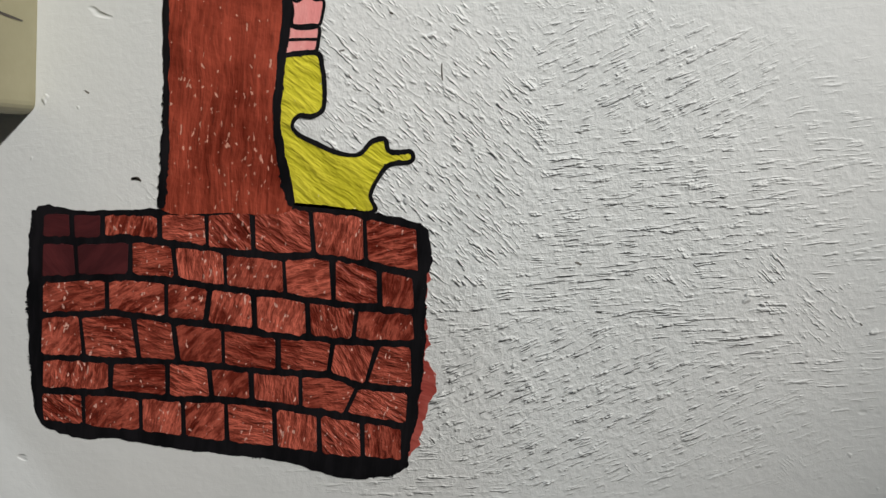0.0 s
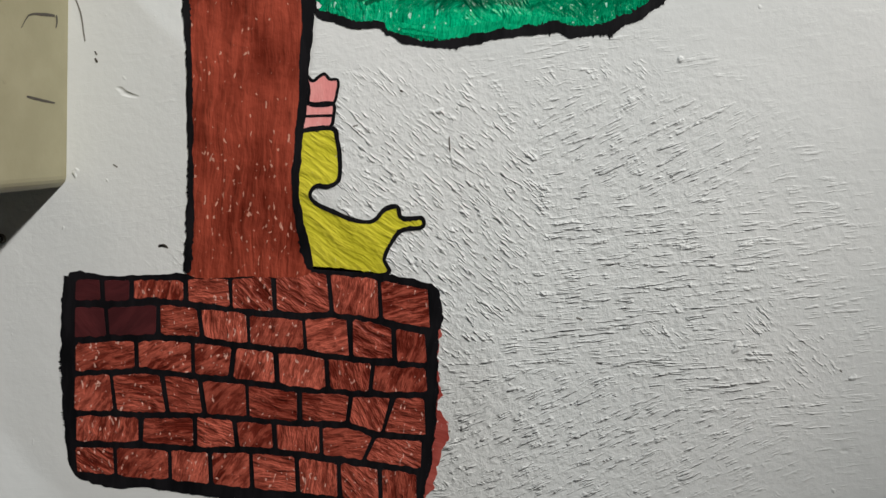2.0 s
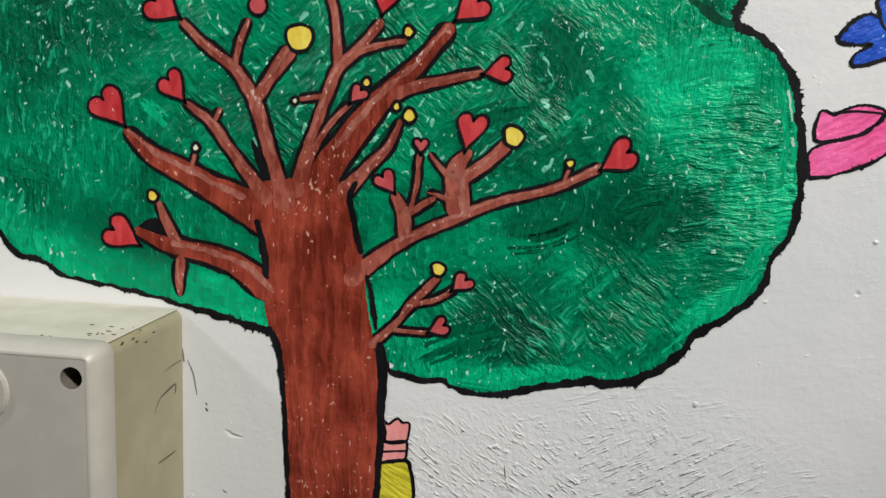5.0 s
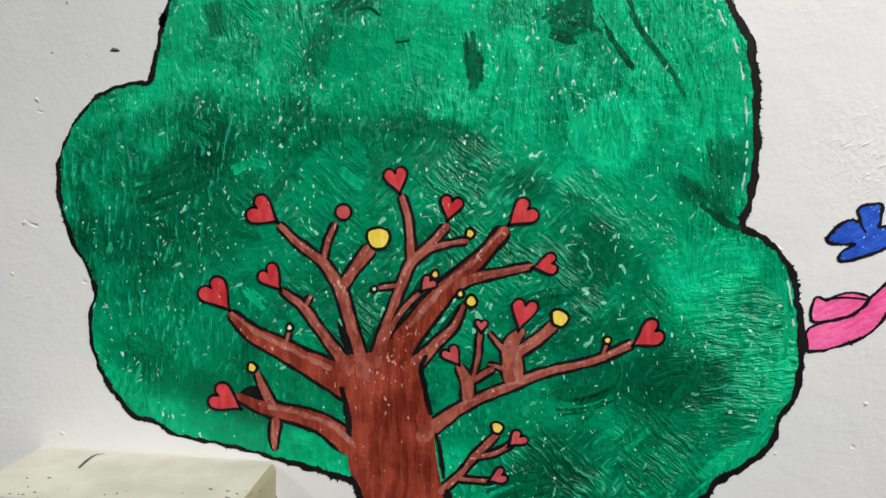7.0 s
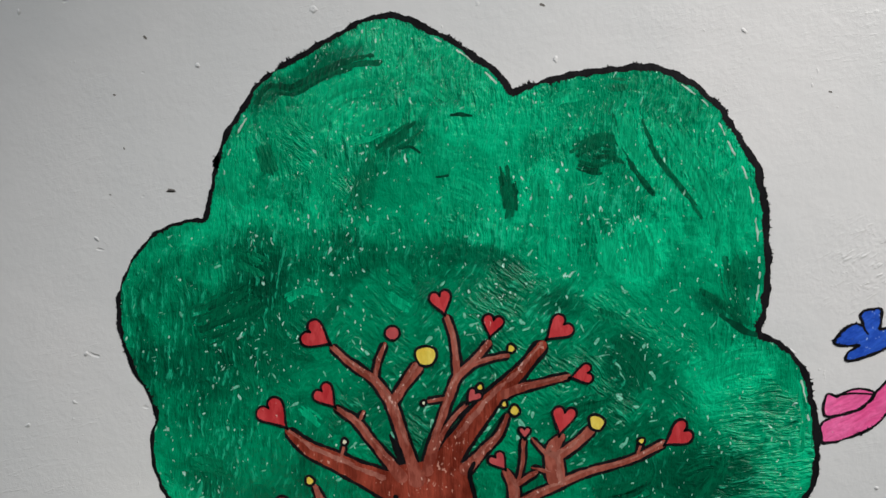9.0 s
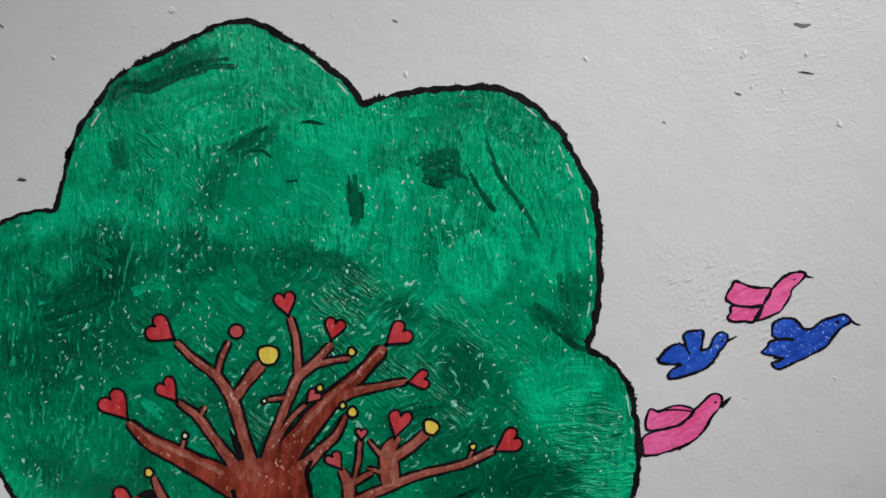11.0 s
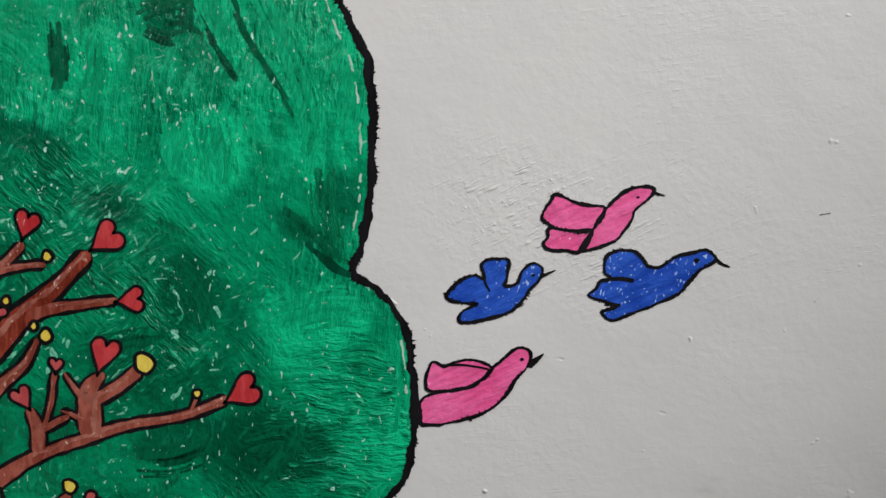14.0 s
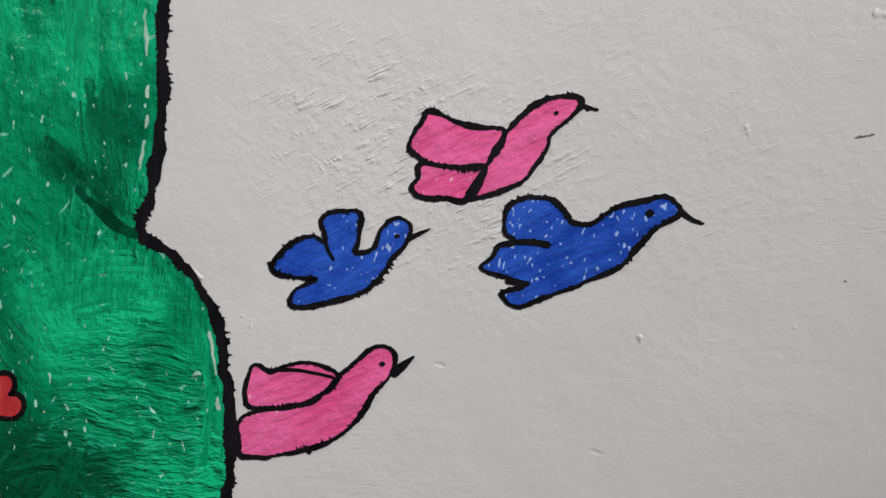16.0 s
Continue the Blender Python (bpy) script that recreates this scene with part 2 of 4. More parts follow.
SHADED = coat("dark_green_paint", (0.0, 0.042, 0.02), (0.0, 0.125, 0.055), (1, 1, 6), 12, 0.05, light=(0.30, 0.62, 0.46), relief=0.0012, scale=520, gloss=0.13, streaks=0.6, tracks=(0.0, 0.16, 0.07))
MIDDLE = coat("middle_green_paint", (0.0, 0.12, 0.052), (0.001, 0.28, 0.125), (1, 1, 6), -10, 0.05, light=(0.40, 0.70, 0.56), relief=0.0012, scale=520, gloss=0.13, streaks=0.6, tracks=(0.0, 0.15, 0.065))
BARE = coat("thin_pale_green_paint", (0.22, 0.52, 0.38), (0.50, 0.68, 0.58), (1, 1, 3), 0, 0.0, gloss=0.1)
BROWN = coat("brown_trunk_paint", (0.14, 0.019, 0.010), (0.36, 0.064, 0.037), gaps=0.10, light=(0.58, 0.28, 0.21), fleck=0.8, scale=200, relief=0.0018, streaks=0.45, gloss=0.09)
TWIG = coat("reddish_brown_twig_paint", (0.19, 0.034, 0.021), (0.41, 0.115, 0.08), (1, 1, 3), gaps=0.10, light=(0.62, 0.34, 0.27), fleck=0.8)
PALE = coat("pale_pinkish_brown_paint", (0.24, 0.06, 0.042), (0.46, 0.18, 0.135), (1, 1, 2), gaps=0.12, light=(0.66, 0.42, 0.36), fleck=0.9)
BRICK = coat("brick_red_paint", (0.13, 0.017, 0.010), (0.60, 0.135, 0.088), (1, 1, 4), 52, 0.12, light=(0.70, 0.38, 0.31), vary=0.5, relief=0.0021, scale=400, fleck=0.7, streaks=0.62, gloss=0.1)
DARKBRICK = coat("purplish_dark_brick_paint", (0.05, 0.012, 0.014), (0.11, 0.024, 0.026), (1, 1, 6), 20, 0.0, vary=0.5)
SMEAR = coat("smeared_red_paint", (0.30, 0.045, 0.036), (0.45, 0.10, 0.08), (6, 1, 1), 10, 0.05, light=(0.75, 0.6, 0.56))
RED = coat("red_heart_paint", (0.45, 0.024, 0.03), (0.62, 0.065, 0.07), (1, 1, 3), gaps=0.03, rough=0.4)
ROSE = coat("dull_rose_paint", (0.42, 0.05, 0.06), (0.55, 0.10, 0.10), (1, 1, 3), gaps=0.02, rough=0.4)
YELLOW = coat("yellow_ochre_paint", (0.52, 0.47, 0.025), (0.68, 0.60, 0.05), (5, 1, 1), 28, 0.05, light=(0.8, 0.78, 0.4), relief=0.0016)
FRUIT = coat("bright_yellow_paint", (0.75, 0.53, 0.05), (0.85, 0.68, 0.12), (1, 1, 2), gaps=0.03, light=(0.85, 0.85, 0.7))
CREAM = coat("pale_cream_paint", (0.72, 0.70, 0.45), (0.82, 0.80, 0.6), (1, 1, 2), gaps=0.0)
PINK = coat("pale_pink_paint", (0.78, 0.28, 0.27), (0.86, 0.38, 0.36), (1, 1, 3), gaps=0.02, light=(0.9, 0.7, 0.7))
MAGENTA = coat("hot_pink_paint", (0.84, 0.10, 0.31), (0.92, 0.165, 0.41), (4, 1, 1), -35, 0.05, light=(0.9, 0.5, 0.62), relief=0.0014, fleck=0.6)
BLUE = coat("royal_blue_paint", (0.012, 0.06, 0.42), (0.03, 0.115, 0.60), (4, 1, 1), -40, 0.12, light=(0.35, 0.5, 0.85), relief=0.0014, fleck=0.5)


def plastic(name, a, b, rough, dirt):
    k = Nodes(name, rough)
    colour = k.mix(k.ramp(k.noise(30, 4, 0.6), 0.35, 0.7), a, b)
    colour = k.mix(k.ramp(k.noise(140, 4, 0.7), 0.68, 0.76, 0.0, dirt), colour, (0.12, 0.10, 0.07))
    return k.done(colour, k.noise(700, 2), 0.00008, 0.5)


CHIP_SHADE = Nodes("grey_chip_or_bump_shade", 0.8).done((0.17, 0.16, 0.145))
BODY = plastic("yellowed_cream_plastic", (0.30, 0.275, 0.17), (0.35, 0.32, 0.205), 0.5, 0.3)
LID = plastic("off_white_plastic", (0.42, 0.395, 0.345), (0.48, 0.455, 0.40), 0.42, 0.35)
PALE_TOP = plastic("specked_pale_top", (0.50, 0.475, 0.39), (0.60, 0.575, 0.49), 0.6, 0.6)
# dark brown carries the deep wells' shade as well as their dirt
WELL = Nodes("grimy_shaded_well", 0.8).done((0.10, 0.085, 0.065))
STEEL = Nodes("dull_screw_steel", 0.45, 0.8).done((0.25, 0.24, 0.22))
GRIME = Nodes("dark_grime", 0.8).done((0.07, 0.06, 0.05))
PLAIN = Nodes("plain_room_paint", 0.8)
PLAIN = PLAIN.done(PLAIN.mix(PLAIN.noise(4, 3), (0.34, 0.325, 0.31), (0.41, 0.39, 0.37)))
TILE = Nodes("grey_floor_screed", 0.5)
TILE = TILE.done(TILE.mix(TILE.noise(6, 4), (0.22, 0.21, 0.2), (0.34, 0.33, 0.31)))


# ---- building helpers ----
def part(name, bm, material, parent=None, label=""):
    mesh = bpy.data.meshes.new(name)
    bm.to_mesh(mesh)
    bm.free()
    for m in material if isinstance(material, (list, tuple)) else (material,):
        mesh.materials.append(m)
    ob = new(name, mesh)
    ob.parent = parent
    return tagged(ob, label)


def thing(name, label, category, group="", kind=""):
    return tagged(new(name), label, category, group, kind)


def slab(x0, x1, y0, y1, z0, z1):
    bm = bmesh.new()
    bmesh.ops.create_cube(bm, size=1, matrix=Matrix.LocRotScale(((x0 + x1) / 2, (y0 + y1) / 2, (z0 + z1) / 2), None, (x1 - x0, y1 - y0, z1 - z0)))
    return bm


def smooth_line(points, closed=False, step=1.0):
    """A smooth line through the points, as values about step millimetres apart; extra columns such as widths go along."""
    p = np.array(points, float)
    n = len(p)
    out = []
    for i in range(n if closed else n - 1):
        ids = [(i + k) % n if closed else min(max(i + k, 0), n - 1) for k in (-1, 0, 1, 2)]
        a, b, c, d = p[ids]
        count = max(2, int(np.hypot(*(c - b)[:2]) / step))
        for s in np.arange(count) / count:
            out.append(0.5 * (2 * b + (c - a) * s + (2 * a - 5 * b + 4 * c - d) * s * s + (3 * b - a - 3 * c + d) * s ** 3))
    if not closed:
        out.append(p[-1])
    return np.array(out)


def on_wall(x, z, level):
    return Vector((x / 1000, -level / 1000, BASE + z / 1000))


def film(bm):
    """Gives a coat of paint its thin edge, down to the wall."""
    for f in bm.faces:
        if f.normal.y > 0:
            f.normal_flip()
    edges = [e for e in bm.edges if e.is_boundary]
    made = bmesh.ops.extrude_edge_only(bm, edges=edges)
    for v in made["geom"]:
        if isinstance(v, bmesh.types.BMVert):
            v.co.y = 0.0
    return bm


def wobble(line, seed, amount, scale=0.25):
    """Uneven, hand-drawn edges."""
    q = line.copy()
    for i, row in enumerate(line):
        d = noise.noise_vector(Vector((row[0] * scale + seed * 7.3, row[1] * scale, seed * 3.1)))
        q[i, 0] += amount * d.x
        q[i, 1] += amount * d.y
    return q


def area(points, level, seed=0, rough=0.3, smooth=True, step=1.2):
    """A painted area inside a closed line."""
    line = smooth_line(points, True, step) if smooth else np.array(points, float)
    line = wobble(line[:, :2], seed, rough, 0.4)
    level *= COAT
    bm = bmesh.new()
    face = bm.faces.new([bm.verts.new(on_wall(x, z, level)) for x, z in line])
    bm.normal_update()
    bmesh.ops.triangulate(bm, faces=[face])
    bm.normal_update()
    return film(bm)


def stroke(points, level, width=None, seed=0, rough=0.35, bristle=0.0, closed=False, step=0.8, taper=True, grow=0.0):
    """A brush stroke along a line; the third column, or width, is its breadth in millimetres. bristle: how far stray hairs reach."""
    pts = [(p[0], p[1], (p[2] if len(p) > 2 else width) + grow) for p in points]
    q = smooth_line(pts, closed, step)
    level *= COAT
    rng = random.Random(seed)
    n = len(q)
    bm = bmesh.new()
    rows = []
    for i in range(n):
        a, b = (q[i - 1], q[(i + 1) % n]) if closed else (q[max(i - 1, 0)], q[min(i + 1, n - 1)])
        t = (b - a)[:2]
        t = t / (np.hypot(*t) or 1)
        side = np.array((-t[1], t[0]))
        half = q[i, 2] / 2
        if taper and not closed:
            edge = min(i, n - 1 - i) * step
            half *= min(1.0, math.sqrt(max(0.06, edge / max(half, 0.01))))
        row = []
        for s in (1, -1):
            d = half + rough * min(1.0, half) * (0.8 * noise.noise(Vector((q[i, 0] * 0.16, q[i, 1] * 0.16, seed + s * 9.7))) + 0.3 * noise.noise(Vector((q[i, 0] * 0.9, q[i, 1] * 0.9, seed + s * 5.1))))
            dry = 0.5 + noise.noise(Vector((q[i, 0] * 0.06, q[i, 1] * 0.06, seed + s * 3.3)))
            if bristle and rng.random() < 0.28 * dry ** 2:
                d += bristle * rng.random() * dry
            row.append(q[i, :2] + side * s * max(d, 0.08))
        rows.append([bm.verts.new(on_wall(*r, level)) for r in row])
    for i in range(n if closed else n - 1):
        (a, b), (c, d) = rows[i], rows[(i + 1) % n]
        bm.faces.new((a, b, d, c))
    bm.normal_update()
    return film(bm)


def heart_line(x, z, size, tx, tz, seed):
    """The outline of a hand-drawn heart whose tip points to (tx, tz)."""
    rng = random.Random(seed)
    down = math.atan2(tz - z, tx - x) + math.pi / 2
    fat, lop = rng.uniform(0.92, 1.08), rng.uniform(-0.12, 0.12)
    reach = math.hypot(tx - x, tz - z) / (size * 0.5)
    if reach < 1.1:
        return [(x + size / 2 * math.cos(a), z + size / 2 * math.sin(a)) for a in np.arange(10) * math.tau / 10]
    out = []
    for i in range(20):
        a = 2 * math.pi * i / 20
        u = 16 * math.sin(a) ** 3 / 17 * fat
        v = (13 * math.cos(a) - 5 * math.cos(2 * a) - 2 * math.cos(3 * a) - math.cos(4 * a)) / 15 + 0.12
        v *= reach if v < 0 else 0.95
        u += lop * v
        u, v = u * size / 2, v * size / 2
        out.append((x + u * math.cos(down) - v * math.sin(down), z + u * math.sin(down) + v * math.cos(down)))
    return out


def joined(pieces):
    """One mesh out of several coats, each with its own material index."""
    whole = bmesh.new()
    for bm, index in pieces:
        mesh = bpy.data.meshes.new("coat")
        for f in bm.faces:
            f.material_index = index
        bm.to_mesh(mesh)
        bm.free()
        whole.from_mesh(mesh)
        bpy.data.meshes.remove(mesh)
    return whole


# ---- the room ----
structure = "structure"
wall = part("wall_painted", slab(-1.6, 2.2, 0.0, 0.15, 0.0, 3.4), WALL)
tagged(wall, "white painted plaster wall with brush marks", "wall", kind=structure)
# unseen walls, floor and ceiling, added to close the room and bounce lamplight
for name, box in (("wall_left", (-1.75, -1.6, -2.8, 0.15, 0, 3.4)), ("wall_right", (2.2, 2.35, -2.8, 0.15, 0, 3.4)), ("wall_behind", (-1.75, 2.35, -2.95, -2.8, 0, 3.4))):
    tagged(part(name, slab(*box), PLAIN), "plain off-white room wall, unseen, added", "wall", kind=structure)
tagged(part("floor", slab(-1.75, 2.35, -2.95, 0.15, -0.1, 0.0), TILE), "plain grey floor of the room, unseen, added", "floor", kind=structure)
tagged(part("ceiling", slab(-1.75, 2.35, -2.95, 0.15, 3.4, 3.5), PLAIN), "plain off-white ceiling, unseen, added", "ceiling", kind=structure)

# ---- the painted tree ----
tree = thing("painted_tree", "painted tree with green cloud-shaped crown and brown trunk on white wall", "wall painting")
CROWN_LEFT = [(-280.3, 240.2), (-286.3, 253.5), (-293.0, 265.8), (-297.9, 280.8), (-300.2, 297.4), (-299.5, 310.7), (-296.0, 322.3), (-288.7, 335.5), (-278.0, 347.7), (-265.9, 354.7), (-252.2, 358.1), (-244.1, 358.9), (-240.6, 370.1), (-237.7, 382.8), (-234.8, 396.9), (-235.9, 390.8), (-232.9, 399.5), (-226.4, 413.4), (-216.7, 427.4), (-211.3, 436.0), (-200.8, 445.4), (-183.4, 455.2), (-162.5, 466.4), (-143.5, 476.2), (-131.4, 478.4), (-119.3, 476.9), (-107.2, 471.3), (-93.3, 464.0), (-79.4, 454.9), (-67.1, 445.8), (-59.0, 436.2), (-54.1, 432.8)]
CROWN_RIGHT = [(-40.8, 437.5), (-26.8, 441.1), (-9.2, 443.4), (8.4, 445.0), (15.4, 446.5), (27.8, 445.6), (36.7, 442.6), (47.5, 436.9), (58.3, 429.0), (67.5, 420.3), (73.1, 411.6), (80.6, 399.3), (88.2, 388.1), (91.5, 376.4), (94.6, 360.3), (95.4, 345.9), (96.7, 331.4), (96.2, 313.2), (94.9, 298.6), (92.7, 286.8), (105.5, 279.6), (113.5, 272.3), (119.7, 262.7), (122.6, 254.1), (125.0, 242.5), (127.4, 230.9), (128.6, 219.1), (128.8, 208.6), (127.8, 197.8), (124.9, 188.4), (119.0, 179.1)]
CROWN_LOW = [(118.2, 167.8), (108.5, 155.9), (98.1, 148.4), (88.9, 141.2), (81.1, 130.4), (71.8, 121.9), (59.5, 115.3), (49.4, 113.2), (39.0, 113.9), (23.5, 110.7), (10.6, 107.3), (-5.2, 103.5), (-18.6, 103.7), (-28.1, 106.0), (-33.7, 108.9), (-43.1, 108.3), (-52.7, 109.8), (-59.6, 112.1), (-63.0, 117.2), (-121.4, 126.1), (-130.8, 130.2), (-140.7, 132.4), (-154.8, 136.0), (-169.0, 138.5), (-186.2, 142.6), (-206.3, 146.2), (-223.7, 148.9), (-232.9, 150.2), (-245.2, 157.6), (-257.5, 161.1), (-266.3, 170.5), (-274.9, 182.3), (-280.0, 194.3), (-282.6, 206.4), (-282.9, 220.2), (-279.8, 232.7)]
CANOPY = CROWN_LEFT + CROWN_RIGHT + CROWN_LOW
part("canopy", area(CANOPY, 0.30, 1, 0.5), GREEN, tree, "green brushed canopy")


def inside(x, z, line):
    hit = False
    for (x0, z0), (x1, z1) in zip(line, line[1:] + line[:1]):
        if (z0 > z) != (z1 > z) and x < (x1 - x0) * (z - z0) / (z1 - z0) + x0:
            hit = not hit
    return hit


def brushwork(count, seed):
    """Broad, overlapping strokes of the canopy, each laid along the sweep of its own lobe."""
    rng = random.Random(seed)
    pieces = []
    while len(pieces) < count:
        x, z = rng.uniform(-250, 165), rng.uniform(50, 440)
        turn = math.pi / 2 + 0.9 * noise.noise(Vector((x * 0.011, z * 0.011, 4.0))) + rng.uniform(-0.25, 0.25)
        if x > 50 and z < 280:
            turn = rng.uniform(-0.2, 0.35)
        elif z < 320:
            turn = rng.uniform(0, math.pi)
        length, bend = rng.uniform(12, 42), rng.uniform(-0.5, 0.5)
        line = [(x + s * length * math.cos(turn + bend * s), z + s * length * math.sin(turn + bend * s)) for s in (-0.5, -0.17, 0.17, 0.5)]
        wide = rng.uniform(4.0, 10.0)
        reach = wide * 0.5 + 2
        if all(inside(px + dx, pz + dz, CANOPY) for px, pz in line for dx, dz in ((reach, 0), (-reach, 0), (0, reach), (0, -reach))):
            pieces.append((stroke([(px, pz, wide * f) for (px, pz), f in zip(line, (0.8, 1.0, 1.05, 0.75))], 0.32 + 0.2 * len(pieces) / count, None, seed + len(pieces), 1.2, 2.5, step=1.1), 0))
    return pieces


# the black line runs from one side of the trunk right round to the other
START = len(CANOPY) - 17
OUTLINE = [(x, z, 3.5 + 0.004 * x + 1.1 * noise.noise(Vector((x * 0.02, z * 0.02, 7)))) for x, z in CANOPY[START:] + CANOPY[:START]]
tagged(part("brushwork", joined(brushwork(260, 2000)), GREEN_STROKE, tree, "lighter and darker green brush strokes"), kind="stuff")
def lobe_stroke(material, wide, line):
    """One pass of a loaded brush: a bundle of bristle tracks that start and end unevenly, with gaps towards the sides."""
    i = len(tree.children)
    rng = random.Random(1700 + i)
    path = smooth_line(line, False, 1.0)
    d = np.gradient(path, axis=0)
    side = np.stack((-d[:, 1], d[:, 0]), 1) / (np.hypot(d[:, 0], d[:, 1])[:, None] + 1e-6)
    pieces = []
    for n in range(max(4, int(wide * 1.25))):
        u = rng.uniform(-1, 1)
        a, b = int(len(path) * rng.uniform(0, 0.34)), int(len(path) * rng.uniform(0.66, 1.0))
        if abs(u) > 0.7:
            a, b = sorted((int(len(path) * rng.uniform(0, 0.9)), int(len(path) * rng.uniform(0.1, 1.0))))
        off = u * wide * 0.55 + rng.uniform(-0.8, 0.8)
        track = [(x + sx * off, z + sz * off, rng.uniform(0.9, 2.6) * (1.2 - 0.6 * abs(u))) for (x, z), (sx, sz) in zip(path[a:b + 1:4], side[a:b + 1:4])]
        if len(track) > 2 and all(inside(x, z, CANOPY) for x, z, w in track):
            pieces.append((stroke(track, 0.525 + 0.0004 * i + 0.00004 * n, None, 1700 + 40 * i + n, 0.9, 0.8, step=0.9), 0))
    if pieces:
        part("brush_stroke", joined(pieces), material, tree)


lobe_stroke(SHADED, 9.8, [(-208, 426), (-201, 436), (-187, 435), (-170, 443), (-149, 451), (-132, 452)])
lobe_stroke(SHADED, 9.1, [(-111, 414), (-123, 406), (-137, 397)])
lobe_stroke(MIDDLE, 8.4, [(-139, 397), (-146, 379), (-153, 362)])
lobe_stroke(SHADED, 9.0, [(-24, 394), (-12, 401), (0, 404), (10, 400)])
lobe_stroke(SHADED, 6.0, [(-8, 394), (2, 395), (12, 390)])
lobe_stroke(SHADED, 9.1, [(-17, 390), (-5, 387), (4, 390)])
lobe_stroke(SHADED, 9.4, [(-60, 390), (-58, 377), (-56, 362), (-59, 352)])
lobe_stroke(MIDDLE, 12.2, [(-0, 436), (13, 435)])
lobe_stroke(SHADED, 2.4, [(4, 423), (11, 399), (20, 381), (33, 367)])
lobe_stroke(SHADED, 1.8, [(20, 416), (29, 395), (42, 378), (53, 364), (62, 349)])
lobe_stroke(MIDDLE, 14.4, [(75, 335), (77, 317), (83, 297)])
lobe_stroke(SHADED, 5.0, [(56, 313), (69, 305), (86, 290)])
lobe_stroke(SHADED, 28.0, [(-253, 292), (-232, 300), (-211, 313)])
lobe_stroke(SHADED, 17.5, [(3, 282), (18, 268), (26, 250)])
lobe_stroke(FRESH, 13.3, [(-168, 405), (-169, 423), (-152, 434), (-128, 436)])
lobe_stroke(FRESH, 15.4, [(-156, 409), (-135, 416), (-121, 423)])
lobe_stroke(FRESH, 11.5, [(10, 422), (14, 402), (26, 385)])
lobe_stroke(FRESH, 12.6, [(34, 416), (45, 399), (56, 381), (66, 356), (68, 328)])
lobe_stroke(FRESH, 10.1, [(73, 389), (81, 371), (83, 348)])
lobe_stroke(FRESH, 18.0, [(-1, 349), (3, 332), (10, 322)])
lobe_stroke(FRESH, 16.6, [(17, 349), (22, 331), (22, 320)])
lobe_stroke(FRESH, 13.3, [(-40, 384), (-39, 366), (-43, 352)])
lobe_stroke(FRESH, 14.0, [(-229, 396), (-226, 379), (-216, 365)])
lobe_stroke(MIDDLE, 14.0, [(-208, 403), (-202, 384)])
lobe_stroke(FRESH, 12.6, [(-100, 403), (-89, 398), (-78, 400)])
lobe_stroke(FRESH, 11.5, [(-93, 379), (-79, 373), (-71, 362)])
lobe_stroke(FRESH, 9.8, [(-37, 422), (-27, 428), (-12, 430)])
lobe_stroke(FRESH, 8.4, [(-121, 442), (-107, 436), (-93, 424)])
lobe_stroke(FRESH, 7.7, [(-179, 390), (-171, 379), (-164, 367)])
lobe_stroke(FRESH, 17.4, [(59, 261), (83, 270), (100, 271)])
lobe_stroke(FRESH, 9.0, [(115, 263), (122, 238), (122, 213)])
lobe_stroke(FRESH, 8.1, [(108, 170), (119, 190)])
lobe_stroke(FRESH, 5.2, [(-25, 110), (-2, 109), (24, 115), (50, 118)])
lobe_stroke(FRESH, 7.8, [(75, 128), (92, 145), (109, 164), (121, 184)])
lobe_stroke(SHADED, 15.6, [(-7, 184), (14, 187), (33, 198)])
lobe_stroke(SHADED, 18.9, [(-46, 121), (-28, 130), (-4, 139)])
lobe_stroke(SHADED, 11.4, [(53, 179), (66, 194), (77, 212)])
lobe_stroke(MIDDLE, 7.8, [(21, 151), (36, 162), (48, 176)])
lobe_stroke(MIDDLE, 6.8, [(2, 163), (12, 174), (19, 181)])
lobe_stroke(MIDDLE, 13.2, [(-226, 337), (-205, 326)])
lobe_stroke(MIDDLE, 12.2, [(-223, 263), (-214, 248)])
lobe_stroke(FRESH, 6.8, [(-195, 308), (-185, 313), (-175, 311)])
lobe_stroke(FRESH, 7.3, [(-133, 312), (-119, 301)])
lobe_stroke(FRESH, 6.1, [(-189, 240), (-175, 229)])
lobe_stroke(MIDDLE, 9.6, [(-5, 300), (11, 294)])
lobe_stroke(MIDDLE, 12.2, [(-258, 208), (-234, 202)])
lobe_stroke(SHADED, 9.6, [(-33, 231), (-15, 242), (7, 246)])
lobe_stroke(SHADED, 11.2, [(48, 196), (66, 203), (79, 194)])
def bare_edge(line, seed):
    """Short slivers between the green and the black line that the brush left nearly bare."""
    rng = random.Random(seed)
    path = smooth_line(line, False, 1.0)
    at, pieces = 0, []
    while at < len(path) - 4:
        n = rng.randint(4, 16)
        cut = path[at:at + n:2]
        if len(cut) > 2:
            pieces.append((stroke([(x + rng.uniform(-0.3, 0.3), z, rng.uniform(0.4, 1.3)) for x, z in cut], 0.549, None, seed + at, 0.8, 0.5, step=0.6), 0))
        at += n + rng.randint(2, 9)
    part("bare_sliver", joined(pieces), BARE, tree, "pale sliver where the paint is thin")


